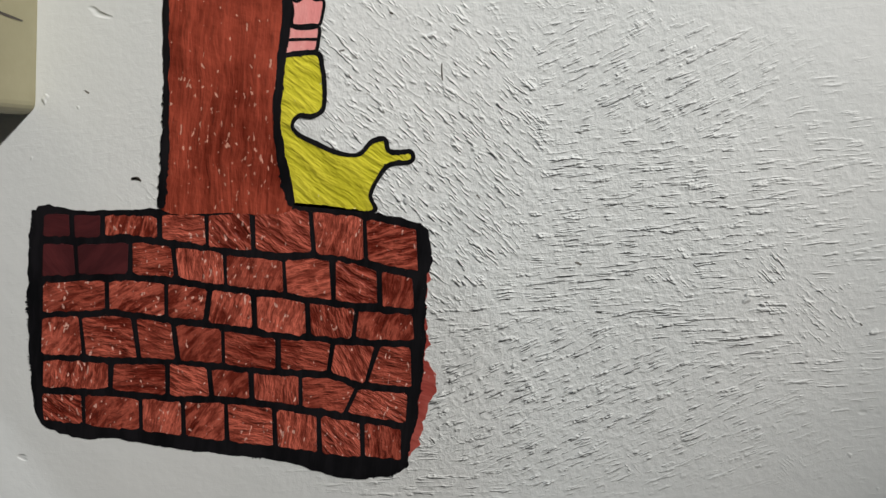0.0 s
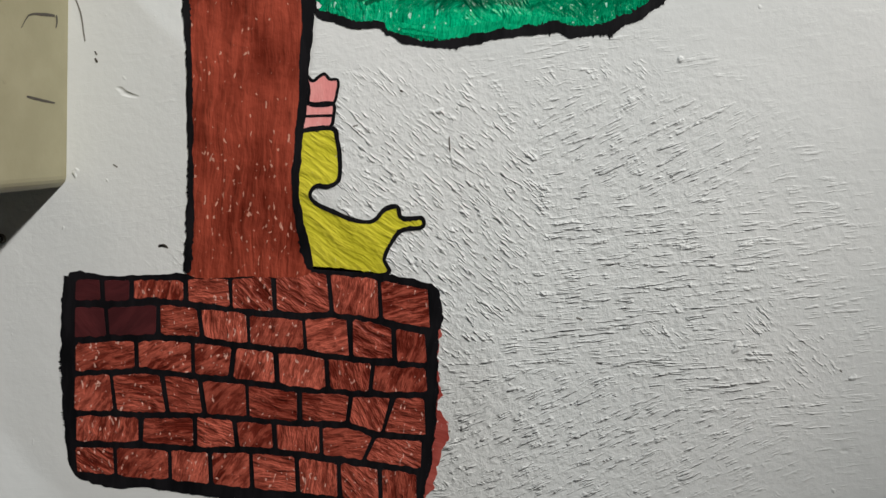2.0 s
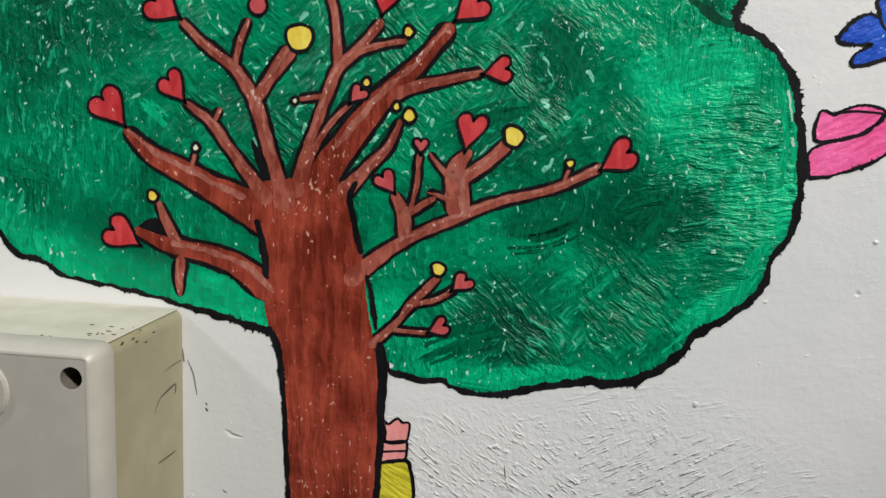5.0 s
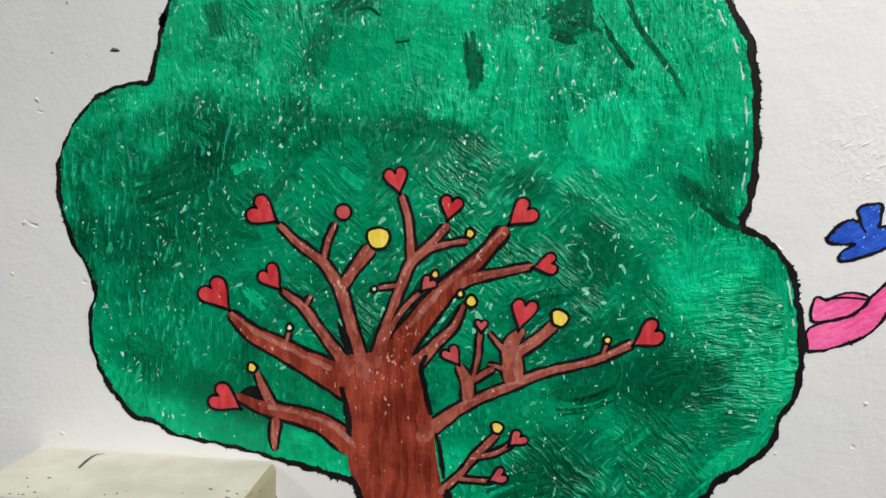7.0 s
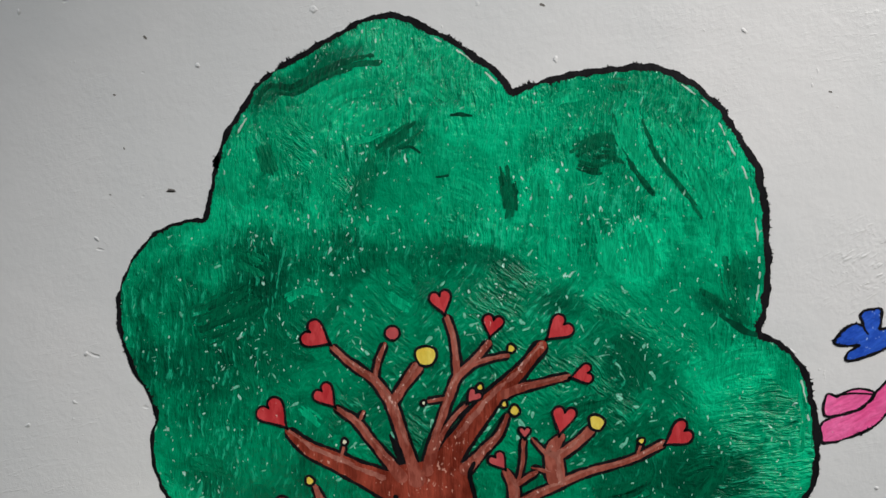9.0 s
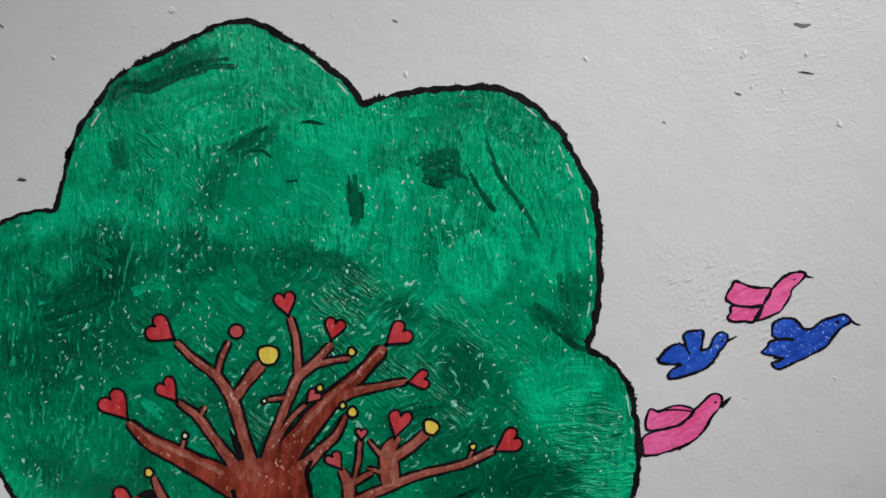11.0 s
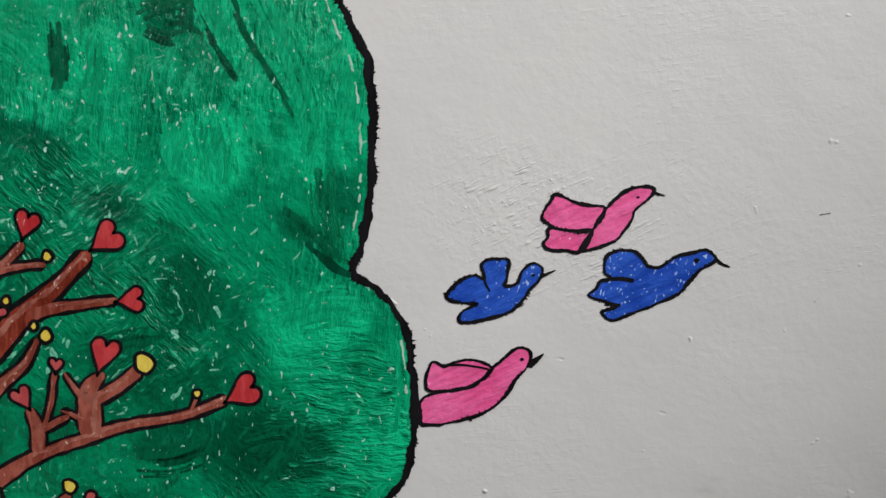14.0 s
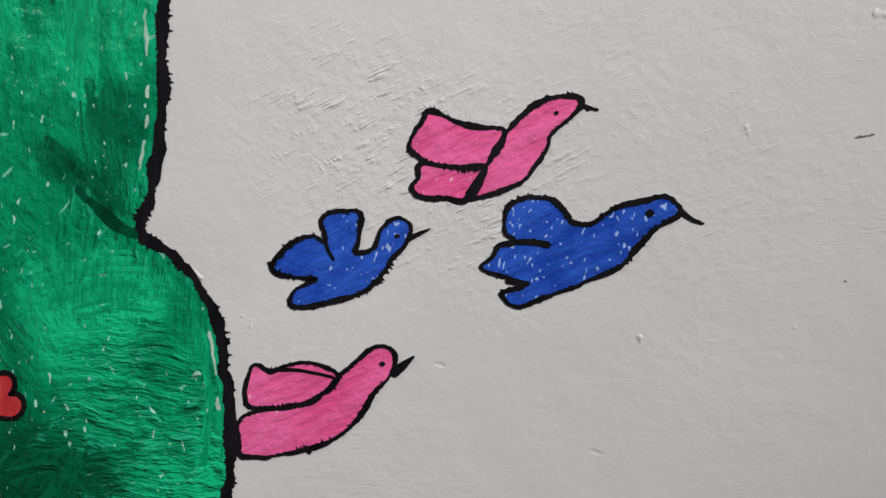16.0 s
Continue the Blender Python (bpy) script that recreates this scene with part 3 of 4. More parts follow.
bare_edge([(44.0, 435.4), (55.6, 426.5), (64.4, 416.1), (72.8, 399.3), (81.9, 383.4), (87.6, 363.8)], 2600)
bare_edge([(88.9, 356.6), (90.5, 342.2), (91.8, 324.1), (90.3, 305.9)], 2650)
bare_edge([(-102.0, 465.2), (-89.8, 458.6), (-75.9, 448.8), (-64.6, 437.5)], 2700)
bare_edge([(-231.2, 385.6), (-228.1, 397.5), (-221.6, 410.7), (-215.8, 420.5)], 2750)
bare_edge([(118.1, 258.1), (121.5, 245.1), (123.9, 230.5)], 2800)
part("canopy_outline", stroke(OUTLINE, 0.55, None, 2, 1.9, 1.9, step=0.5), BLACK, tree, "thick black outline")

TRUNK = [(-130.9, 186.4), (-134.4, 195.7), (-129.4, 202.7), (-117.8, 205.3), (-101.1, 207.5), (-86.2, 204.9), (-82.4, 197.4), (-79.7, 182.3), (-75.0, 167.3), (-72.8, 148.6), (-68.9, 128.8), (-64.3, 116.3), (-64.2, 95.4), (-63.5, 74.2), (-63.9, 58.0), (-64.6, 44.3), (-63.8, 30.6), (-59.9, 17.0), (-55.5, -0.0), (-83.9, -4.6), (-110.6, -6.6), (-110.6, 15.1), (-111.2, 37.5), (-112.3, 59.5), (-113.6, 78.4), (-114.7, 97.1), (-116.4, 112.8), (-119.1, 123.1), (-123.1, 132.7), (-125.3, 148.9), (-124.6, 167.9)]
trunk = part("trunk", area(TRUNK, 0.90, 3, 0.5), BROWN, tree, "reddish brown trunk")


def trunk_edge(i, line):
    part("trunk_outline", stroke(line, 1.10 + 0.01 * i, 4.0, 20 + i, 0.9, 1.0), BLACK, trunk, "black outline")


trunk_edge(0, [(-111.2, -6.1, 3.4), (-110.5, 9.4, 3.4), (-110.8, 31.9, 2.5), (-111.9, 54.0, 2.5), (-113.4, 78.4, 2.5), (-114.7, 97.1, 2.7), (-116.7, 114.1, 3.3), (-119.7, 124.1, 3.8), (-123.6, 130.6, 3.2)])
trunk_edge(1, [(-54.8, 1.7, 3.9), (-58.7, 14.3, 4.1), (-62.2, 26.5, 3.8), (-64.1, 38.8, 3.5), (-64.0, 55.3, 3.5), (-63.3, 74.2, 3.8), (-63.6, 92.8, 4.5), (-63.2, 108.6, 5.3), (-64.6, 121.5, 5.3), (-65.9, 126.6, 2.6)])
trunk_edge(2, [(-67.4, 132.6, 1.6), (-69.5, 144.2, 2.4), (-72.1, 156.7, 2.3), (-73.3, 160.4, 2.1)])
trunk_edge(3, [(-75.7, 170.7, 2.7), (-78.6, 180.7, 3.0), (-81.6, 192.3, 3.0), (-82.8, 199.7, 3.0), (-79.3, 206.6, 2.6)])
trunk_edge(4, [(-129.9, 185.1, 2.7), (-126.7, 174.6, 3.4), (-124.8, 162.7, 3.8), (-124.3, 154.7, 2.6)])
for i, line in enumerate((
    [(-93.0, 419.5, 1.6), (-85.9, 419.8, 2.3), (-79.2, 418.8, 1.3)],
    [(-101.8, 382.7, 1.0), (-93.7, 383.4, 1.6)],
    [(-122.5, 399.7, 1.3), (-116.6, 401.0, 1.6), (-110.7, 397.2, 1.3)],
    [(68.4, 298.3, 1.9), (82.9, 288.8, 4.4), (91.6, 285.3, 2.8)],
    [(-190.7, 176.3, 2.8), (-182.7, 180.2, 4.8), (-173.4, 175.5, 3.1)],
    [(-96.6, 225.1, 3.3), (-103.0, 214.8, 4.6), (-108.4, 207.1, 3.3)],
    [(-72.1, 232.1, 3.9), (-81.0, 219.8, 5.2), (-88.6, 210.4, 3.3)],
    [(-132.1, 224.1, 1.3), (-128.6, 215.3, 4.3), (-123.7, 203.7, 3.0)],
    [(-82.5, 251.4, 2.8), (-87.9, 241.0, 4.9), (-94.0, 228.9, 3.5)],
    [(-58.4, 239.3, 2.4), (-64.3, 231.0, 4.2), (-72.2, 220.3, 3.1)],
    [(-109.6, 221.6, 2.1), (-112.9, 210.4, 4.2), (-115.6, 203.6, 3.5)],
)):
    part("dab", stroke(line, 0.57 + 0.003 * i, None, 1500 + i, 0.9, 1.2, step=0.5), DEEP if i < 4 or i > 7 else BLACK, tree, "dry dark brush mark")


def lengthened(line, more=2.4):
    """The same line, drawn out a little at both ends."""
    p = np.array(line)
    for end, inner in ((0, 1), (-1, -2)):
        d = p[end, :2] - p[inner, :2]
        p[end, :2] += d / np.hypot(*d) * more
    return p


def highlight(line):
    """A narrow line along a branch's upper side."""
    p = smooth_line(line, False, 2.0)
    d = np.gradient(p[:, :2], axis=0)
    side = np.stack((-d[:, 1], d[:, 0]), 1) / np.hypot(d[:, 0], d[:, 1])[:, None]
    side *= np.where(side[:, 1:] < 0, -1, 1)
    return [(x + sx * w * 0.2, z + sz * w * 0.2, min(w * 0.3, 3.0)) for (x, z, w), (sx, sz) in zip(p, side)][1:-max(2, len(p) // 4)]


def draw_branch(i, line):
    """A branch with its black outline and a pale highlight; millimetres on the wall, with the breadth."""
    line = lengthened(line) * np.array((1, 1, 0.88))
    small = max(p[2] for p in line) < 12
    branch = part("branch", stroke(line, 0.92 + 0.006 * i, None, 40 + i, 0.7), TWIG if small else BROWN, tree)
    part("branch_outline", stroke(line, 0.60 + 0.004 * i, None, 90 + i, 0.9, 0.5, grow=3.6 if small else 4.6), BLACK, branch, "black outline")
    if len(highlight(line)) > 3:
        part("highlight", stroke(highlight(line), 1.15 + 0.004 * i, None, 140 + i, 1.6, 0.8, step=0.6), PALE, branch, "pale pinkish brush highlight")


draw_branch(0, [(-195.7, 225.4, 3.4), (-183.1, 214.4, 9.6), (-166.7, 206.7, 12.3), (-151.3, 199.0, 14.2), (-134.3, 191.6, 19.6), (-117.4, 183.7, 26.9)])
draw_branch(1, [(-163.3, 207.9, 2.7), (-161.3, 214.7, 2.0)])
draw_branch(2, [(-165.1, 240.1, 2.7), (-153.3, 232.2, 5.4), (-144.8, 221.2, 5.7), (-134.5, 208.2, 6.7), (-124.3, 195.2, 10.1)])
draw_branch(3, [(-152.3, 230.9, 2.7), (-148.9, 236.8, 2.0)])
draw_branch(4, [(-166.3, 278.4, 3.0), (-155.2, 268.3, 4.7), (-141.8, 258.6, 5.7), (-135.1, 249.9, 6.6), (-129.9, 240.2, 7.3), (-124.7, 223.8, 7.3), (-118.8, 205.6, 8.0), (-114.9, 192.3, 13.4)])
draw_branch(5, [(-140.5, 259.0, 3.3), (-138.9, 269.5, 3.3), (-134.7, 279.5, 2.6)])
draw_branch(6, [(-113.8, 267.2, 8.5), (-122.5, 255.4, 6.6), (-129.7, 244.2, 6.6)])
draw_branch(7, [(-95.8, 296.8, 3.9), (-92.4, 285.7, 4.2), (-90.8, 274.5, 4.5), (-90.2, 262.2, 4.6)])
draw_branch(8, [(-70.9, 281.0, 4.5), (-79.7, 269.7, 5.2), (-89.2, 260.9, 5.9), (-94.8, 248.3, 5.9), (-100.0, 233.2, 5.3), (-106.3, 214.6, 6.0), (-109.3, 199.4, 8.7)])
draw_branch(9, [(-59.8, 273.3, 2.9), (-71.6, 270.9, 3.5), (-82.2, 267.0, 3.9)])
draw_branch(10, [(-107.2, 245.1, 2.3), (-99.3, 246.1, 3.3)])
draw_branch(11, [(-37.4, 280.2, 7.0), (-45.9, 269.6, 7.0), (-53.6, 260.9, 8.3), (-69.3, 245.4, 11.7), (-81.9, 229.0, 14.4), (-93.0, 213.6, 16.5), (-101.0, 199.8, 19.9)])
draw_branch(12, [(-22.6, 260.2, 3.8), (-37.4, 256.4, 4.5), (-51.7, 253.2, 5.8), (-61.3, 248.9, 6.5)])
draw_branch(13, [(-84.8, 242.1, 2.9), (-93.4, 233.5, 3.0), (-101.4, 219.9, 3.3), (-105.1, 207.3, 3.3)])
draw_branch(14, [(-59.9, 234.9, 2.9), (-64.4, 223.9, 4.6), (-73.3, 214.5, 5.9), (-86.1, 200.5, 9.9)])
draw_branch(15, [(36.1, 218.4, 5.0), (21.7, 210.5, 4.1), (6.2, 204.8, 4.1), (-12.8, 199.2, 5.1), (-28.6, 191.8, 5.8), (-44.6, 184.2, 5.5), (-59.0, 176.0, 6.6), (-72.0, 165.8, 8.6), (-81.7, 156.7, 10.0)])
draw_branch(16, [(20.7, 211.8, 1.9), (22.3, 217.4, 1.9)])
draw_branch(17, [(-28.6, 192.4, 12.9), (-30.4, 205.0, 12.9), (-31.1, 214.9, 9.7), (-25.9, 222.3, 4.5)])
draw_branch(18, [(-30.8, 208.9, 7.7), (-18.3, 217.1, 6.4), (-8.2, 226.8, 6.4)])
draw_branch(19, [(-35.8, 212.0, 3.5), (-40.5, 217.1, 2.3), (-42.9, 220.2, 1.0)])
draw_branch(20, [(-33.4, 199.8, 3.6), (-38.0, 201.3, 2.3), (-42.6, 202.4, 1.0)])
draw_branch(21, [(-54.9, 181.0, 7.9), (-55.9, 192.0, 7.2), (-60.4, 200.1, 3.9)])
draw_branch(22, [(-53.6, 192.1, 3.9), (-46.3, 196.8, 3.3), (-42.5, 199.4, 2.6)])
draw_branch(23, [(-52.1, 195.9, 2.6), (-49.9, 207.3, 2.6), (-49.3, 219.9, 2.9)])
draw_branch(24, [(-69.2, 125.3, 5.4), (-57.8, 136.5, 3.7), (-49.9, 147.3, 4.3), (-42.0, 156.3, 3.9), (-37.9, 161.0, 3.3)])
draw_branch(25, [(-60.1, 133.5, 2.3), (-47.8, 133.0, 2.3), (-40.2, 133.1, 2.3)])
draw_branch(26, [(-47.3, 147.4, 2.3), (-36.8, 150.8, 3.0), (-29.8, 155.7, 2.3)])
draw_branch(27, [(-122.9, 147.3, 15.2), (-130.5, 155.5, 13.9), (-140.8, 161.8, 12.2), (-154.5, 165.9, 10.2), (-168.2, 168.2, 9.6), (-180.3, 171.4, 7.6), (-190.7, 175.7, 4.0)])
draw_branch(28, [(-179.6, 189.3, 3.1), (-175.1, 178.9, 5.5), (-168.9, 167.8, 7.6)])
draw_branch(29, [(-168.9, 161.9, 6.9), (-169.6, 152.5, 4.8), (-169.2, 145.5, 1.7)])

HEARTS = (
    ((-204.9, 237.1, 19.9), (-196.4, 226.7)),
    ((-171.9, 248.5, 15.5), (-164.8, 240.8)),
    ((-177.0, 286.2, 18.1), (-167.3, 280.3)),
    ((-129.6, 287.7, 9.2), (-132.2, 283.5)),
    ((-99.3, 307.0, 15.5), (-97.2, 298.1)),
    ((-68.0, 292.3, 14.7), (-69.7, 283.9)),
    ((-27.6, 290.0, 17.0), (-35.6, 282.8)),
    ((-12.9, 261.8, 13.2), (-21.7, 259.9)),
    ((-24.8, 234.2, 16.6), (-26.2, 222.3)),
    ((45.5, 224.0, 18.0), (35.8, 218.4)),
    ((-64.9, 207.3, 11.8), (-60.5, 200.8)),
    ((-48.6, 225.3, 7.8), (-48.7, 220.6)),
    ((-80.1, 248.2, 9.8), (-84.2, 242.8)),
    ((-25.7, 159.3, 11.1), (-30.4, 153.9)),
    ((-35.7, 136.2, 11.2), (-42.2, 133.3)),
    ((-200.0, 173.7, 19.5), (-189.3, 167.7)),
)
for i, ((x, z, size), (tx, tz)) in enumerate(HEARTS):
    line = heart_line(x, z, size, tx, tz, 300 + i)
    heart = part("heart", area(line, 1.45 + 0.004 * i, 300 + i, 0.25, step=0.8), ROSE if size < 12 else RED, tree, "red painted heart")
    part("heart_outline", stroke(line, 1.55 + 0.004 * i, 1.5, 340 + i, 0.6, 0.4, closed=True, step=0.6), BLACK, heart, "black outline")

FRUITS = [(-109.0, 273.2, 13.1), (-4.6, 231.5, 10.1), (-56.7, 277.9, 5.4), (-54.8, 239.1, 6.5), (-76.0, 253.9, 4.5), (-110.8, 243.7, 3.6), (22.8, 220.0, 4.4), (-37.4, 165.4, 7.2), (-183.1, 193.9, 5.8), (-160.6, 219.2, 4.1), (-61.1, 243.1, 4.2)]
for i, (x, z, size) in enumerate(FRUITS):
    ring = [(x + size / 2 * math.cos(a) * (1 + 0.12 * math.sin(3 * a + i)), z + size / 2 * math.sin(a) * (1.05 + 0.1 * math.cos(2 * a + i))) for a in np.arange(10) * math.tau / 10]
    fruit = part("fruit", area(ring, 1.45 + 0.004 * i, 400 + i, 0.2, step=0.6), CREAM if i in (9, 5) else FRUIT, tree, "yellow painted fruit")
    part("fruit_outline", stroke(ring, 1.55 + 0.004 * i, 1.7, 430 + i, 0.5, 0.3, closed=True, step=0.5), BLACK, fruit, "black outline")

# ---- the painted brick planter ----
planter = thing("painted_planter", "painted brick planter in brick red with black joints", "wall painting")
BACK = [(-166.2, -12.3), (-145.2, -11.3), (-111.3, -6.4), (-83.0, -2.3), (-54.1, 3.2), (-25.4, 3.7), (0.2, 1.0), (3.9, -8.4), (6.0, -14.8), (4.1, -22.8), (5.6, -47.0), (6.7, -72.0), (5.3, -95.5), (4.5, -106.1), (-11.5, -111.4), (-21.3, -114.9), (-34.3, -112.5), (-49.8, -111.0), (-75.6, -111.7), (-101.7, -113.2), (-128.3, -112.8), (-141.6, -115.4), (-160.7, -112.2), (-165.7, -104.2), (-167.5, -85.1), (-169.6, -61.8), (-169.6, -46.3), (-167.9, -28.4)]
part("joints", area(BACK, 0.50, 500, 1.0), BLACK, planter, "black painted joints and outline")
for i, line in enumerate((
    [(-161.2, -110.6, 3.8), (-128.4, -110.9, 3.8), (-101.9, -111.0, 4.0), (-75.7, -110.3, 4.2), (-49.9, -109.1, 4.6), (-34.4, -110.9, 4.6), (-19.0, -112.1, 5.1), (-4.3, -108.6, 4.5), (4.3, -104.1, 4.0)],
    [(0.5, 0.1, 2.8), (3.2, -8.5, 3.3), (3.6, -22.8, 2.8), (4.8, -42.2, 3.3), (6.1, -62.0, 2.9), (5.9, -82.4, 2.9), (4.1, -98.3, 3.5)],
    [(-167.7, -13.9, 3.1), (-168.4, -30.9, 3.7), (-168.5, -51.3, 3.7), (-167.5, -71.9, 3.2), (-166.0, -92.9, 3.3), (-163.0, -107.3, 3.3)],
)):
    part("rim_stroke", stroke(line, 0.45 + 0.02 * i, None, 520 + i, 1.4, 1.7, step=0.4), BLACK, planter, "thick black outline with stray bristle marks")
SIDE = [(-0.5, -18.6), (4.9, -17.8), (5.7, -37.1), (8.8, -47.8), (7.3, -55.5), (12.1, -59.8), (14.1, -68.4), (11.4, -75.1), (10.0, -84.3), (8.9, -96.2), (3.4, -98.4), (0.5, -60.3)]
part("smear", area(SIDE, 0.40, 503, 1.6, step=0.8), SMEAR, planter, "smeared red edge")
COURSES = (
    [(-165.6, -13.7), (-112.4, -8.0), (-82.9, -3.8), (-54.0, 1.8), (-25.2, 2.1), (-0.1, -0.2)],
    [(-165.3, -26.8), (-144.7, -24.1), (-125.7, -20.9), (-104.2, -20.6), (-81.7, -20.8), (-57.1, -20.0), (-42.7, -17.4), (-23.3, -18.0), (2.2, -20.6)],
    [(-164.9, -44.4), (-144.2, -40.8), (-123.7, -37.6), (-105.9, -36.4), (-85.7, -36.9), (-55.8, -36.3), (-31.1, -37.4), (2.6, -35.6)],
    [(-164.6, -60.6), (-130.7, -54.3), (-104.9, -54.2), (-79.5, -53.7), (-54.3, -54.4), (-29.7, -52.9), (4.2, -49.7)],
    [(-164.1, -79.3), (-129.8, -76.2), (-103.9, -73.1), (-78.3, -71.9), (-53.0, -70.8), (-33.2, -68.3), (-18.0, -71.2), (5.3, -70.2)],
    [(-163.8, -95.8), (-129.2, -91.4), (-103.0, -90.0), (-77.3, -86.6), (-51.8, -86.1), (-26.5, -86.1), (4.6, -86.5)],
    [(-163.4, -110.9), (-128.5, -109.5), (-102.0, -107.8), (-75.9, -107.7), (-50.2, -106.2), (-24.7, -106.1), (5.2, -103.4)],
)
JOINTS = (
    [(-164.6, -164.8), (-150.8, -150.4), (-137.0, -136.6), (-111.4, -110.8), (-90.9, -90.0), (-71.5, -70.1), (-46.5, -43.6), (-23.8, -21.6), (-0.8, 1.4)],
    [(-164.3, -164.4), (-148.6, -148.0), (-124.4, -123.7), (-104.7, -102.3), (-82.2, -81.2), (-56.4, -55.0), (-35.4, -33.6), (-15.5, -13.7), (0.5, 1.7)],
    [(-164.4, -164.0), (-133.9, -133.3), (-107.7, -106.7), (-87.7, -88.1), (-68.2, -66.9), (-44.2, -42.7), (-23.3, -23.3), (1.7, 3.0)],
    [(-164.0, -163.6), (-145.7, -143.2), (-120.9, -117.8), (-102.9, -100.3), (-80.5, -79.3), (-56.3, -55.0), (-32.1, -32.7), (-13.1, -16.0), (2.5, 4.3)],
    [(-163.6, -163.2), (-130.6, -130.0), (-104.7, -103.8), (-85.9, -83.9), (-66.4, -65.3), (-44.8, -43.4), (-20.0, -23.5), (3.1, 4.1)],
    [(-163.2, -162.1), (-142.9, -142.4), (-116.0, -115.2), (-96.5, -95.5), (-76.8, -75.4), (-55.1, -53.5), (-35.3, -33.6), (-16.0, -14.2), (2.4, 3.2)],
)


def height_at(line, x):
    return float(np.interp(x, [p[0] for p in line], [p[1] for p in line]))


# ---- the painted silhouette behind the trunk ----
SHAPE = [(-63.3, 62.1), (-49.9, 64.5), (-47.0, 59.4), (-45.2, 51.4), (-45.1, 42.7), (-49.5, 39.3), (-54.9, 39.1), (-57.4, 35.3), (-55.1, 31.9), (-46.8, 28.8), (-39.9, 26.4), (-31.8, 25.7), (-27.3, 27.5), (-24.1, 32.0), (-18.8, 33.8), (-16.7, 29.3), (-11.9, 29.2), (-7.9, 30.1), (-6.5, 28.4), (-7.6, 26.0), (-15.5, 23.9), (-19.7, 18.0), (-22.3, 10.8), (-22.1, 3.3), (-55.1, 1.4), (-57.0, 14.5), (-60.7, 22.5), (-62.8, 33.4), (-64.0, 47.1)]
CAP = [(-60.0, 73.7), (-60.8, 79.8), (-62.4, 85.5), (-59.4, 83.6), (-57.1, 85.4), (-54.5, 86.9), (-52.3, 84.9), (-48.8, 84.9), (-48.6, 80.7), (-50.4, 74.7)]
BAND = [(-64.0, 72.8), (-57.1, 74.2), (-50.2, 74.7), (-49.4, 70.0), (-50.8, 65.0), (-58.0, 63.9), (-63.3, 63.2)]
FOLD = [(-63.3, 68.3), (-56.9, 69.1), (-49.7, 69.9)]
figure = part("painted_silhouette", joined([
    (area(SHAPE, 0.50, 600, 0.3), 0),
    (area(CAP, 0.60, 601, 0.2, step=0.8), 1),
    (area(BAND, 0.62, 602, 0.2, step=0.8), 1),
    (stroke(SHAPE[:25], 0.70, 1.9, 603, 0.5, 0.5), 2),
    (stroke(CAP, 0.72, 1.3, 604, 0.4, 0.4, closed=True), 2),
    (stroke(BAND, 0.74, 1.5, 605, 0.4, 0.3, closed=True), 2),
    (stroke(FOLD, 0.76, 1.2, 606, 0.4), 2),
]), (YELLOW, PINK, BLACK))
tagged(figure, "plain yellow painted shape with pink top beside painted trunk", "wall painting")

# ---- the painted birds ----
def bird(label, colour, shapes, extras, eye, seed):
    """A painted bird: coloured areas, their black outlines, a beak and an eye."""
    ob = thing("painted_bird", label, "wall painting", "flock of painted birds")
    for i, (name, line) in enumerate(shapes):
        piece = part(name, area(line, 0.40 + 0.05 * i, seed + i, 0.2, step=0.8), colour, ob)
        part("outline", stroke(line, 0.70 + 0.02 * i, 1.5, seed + 10 + i, 1.3, 1.0, closed=True, step=0.3), BLACK, piece, "black outline")
    for i, line in enumerate(extras):
        part("stroke" if i else "beak", stroke(line, 0.80 + 0.02 * i, None, seed + 20 + i, 0.4, 0.5, step=0.5), BLACK, ob, "black brush stroke" if i else "black beak")
    x, z, size = eye
    part("eye", stroke([(x - size / 2, z, size * 0.6), (x, z, size), (x + size / 2, z + 0.2, size * 0.5)], 0.90, None, seed + 30, 0.2, step=0.3), BLACK, ob, "black dot")
    return ob


bird("hot pink painted bird with black outline flying above the others", MAGENTA, [
    ("body", [(196.3, 309.2), (204.5, 311.8), (210.7, 315.0), (215.0, 320.3), (217.6, 326.3), (218.0, 329.6), (221.5, 334.0), (225.4, 339.0), (223.8, 341.1), (218.3, 340.6), (212.9, 338.0), (207.8, 332.7), (204.7, 328.3), (201.6, 322.3), (199.0, 315.9)]),
    ("wing", [(204.6, 329.6), (195.7, 329.9), (188.8, 331.4), (181.8, 333.6), (179.7, 329.3), (176.9, 322.8), (180.7, 319.4), (185.2, 318.0), (193.7, 317.8), (200.5, 319.7)]),
    ("tail", [(180.9, 317.7), (180.5, 313.4), (178.7, 310.4), (181.4, 308.3), (189.7, 308.2), (196.0, 308.9), (200.0, 318.5), (190.3, 317.6)]),
], [
    [(225.4, 339.0, 1.3), (227.6, 338.5, 0.9), (230.6, 338.0, 0.5)],
], (218.8, 336.1, 1.4), 700)
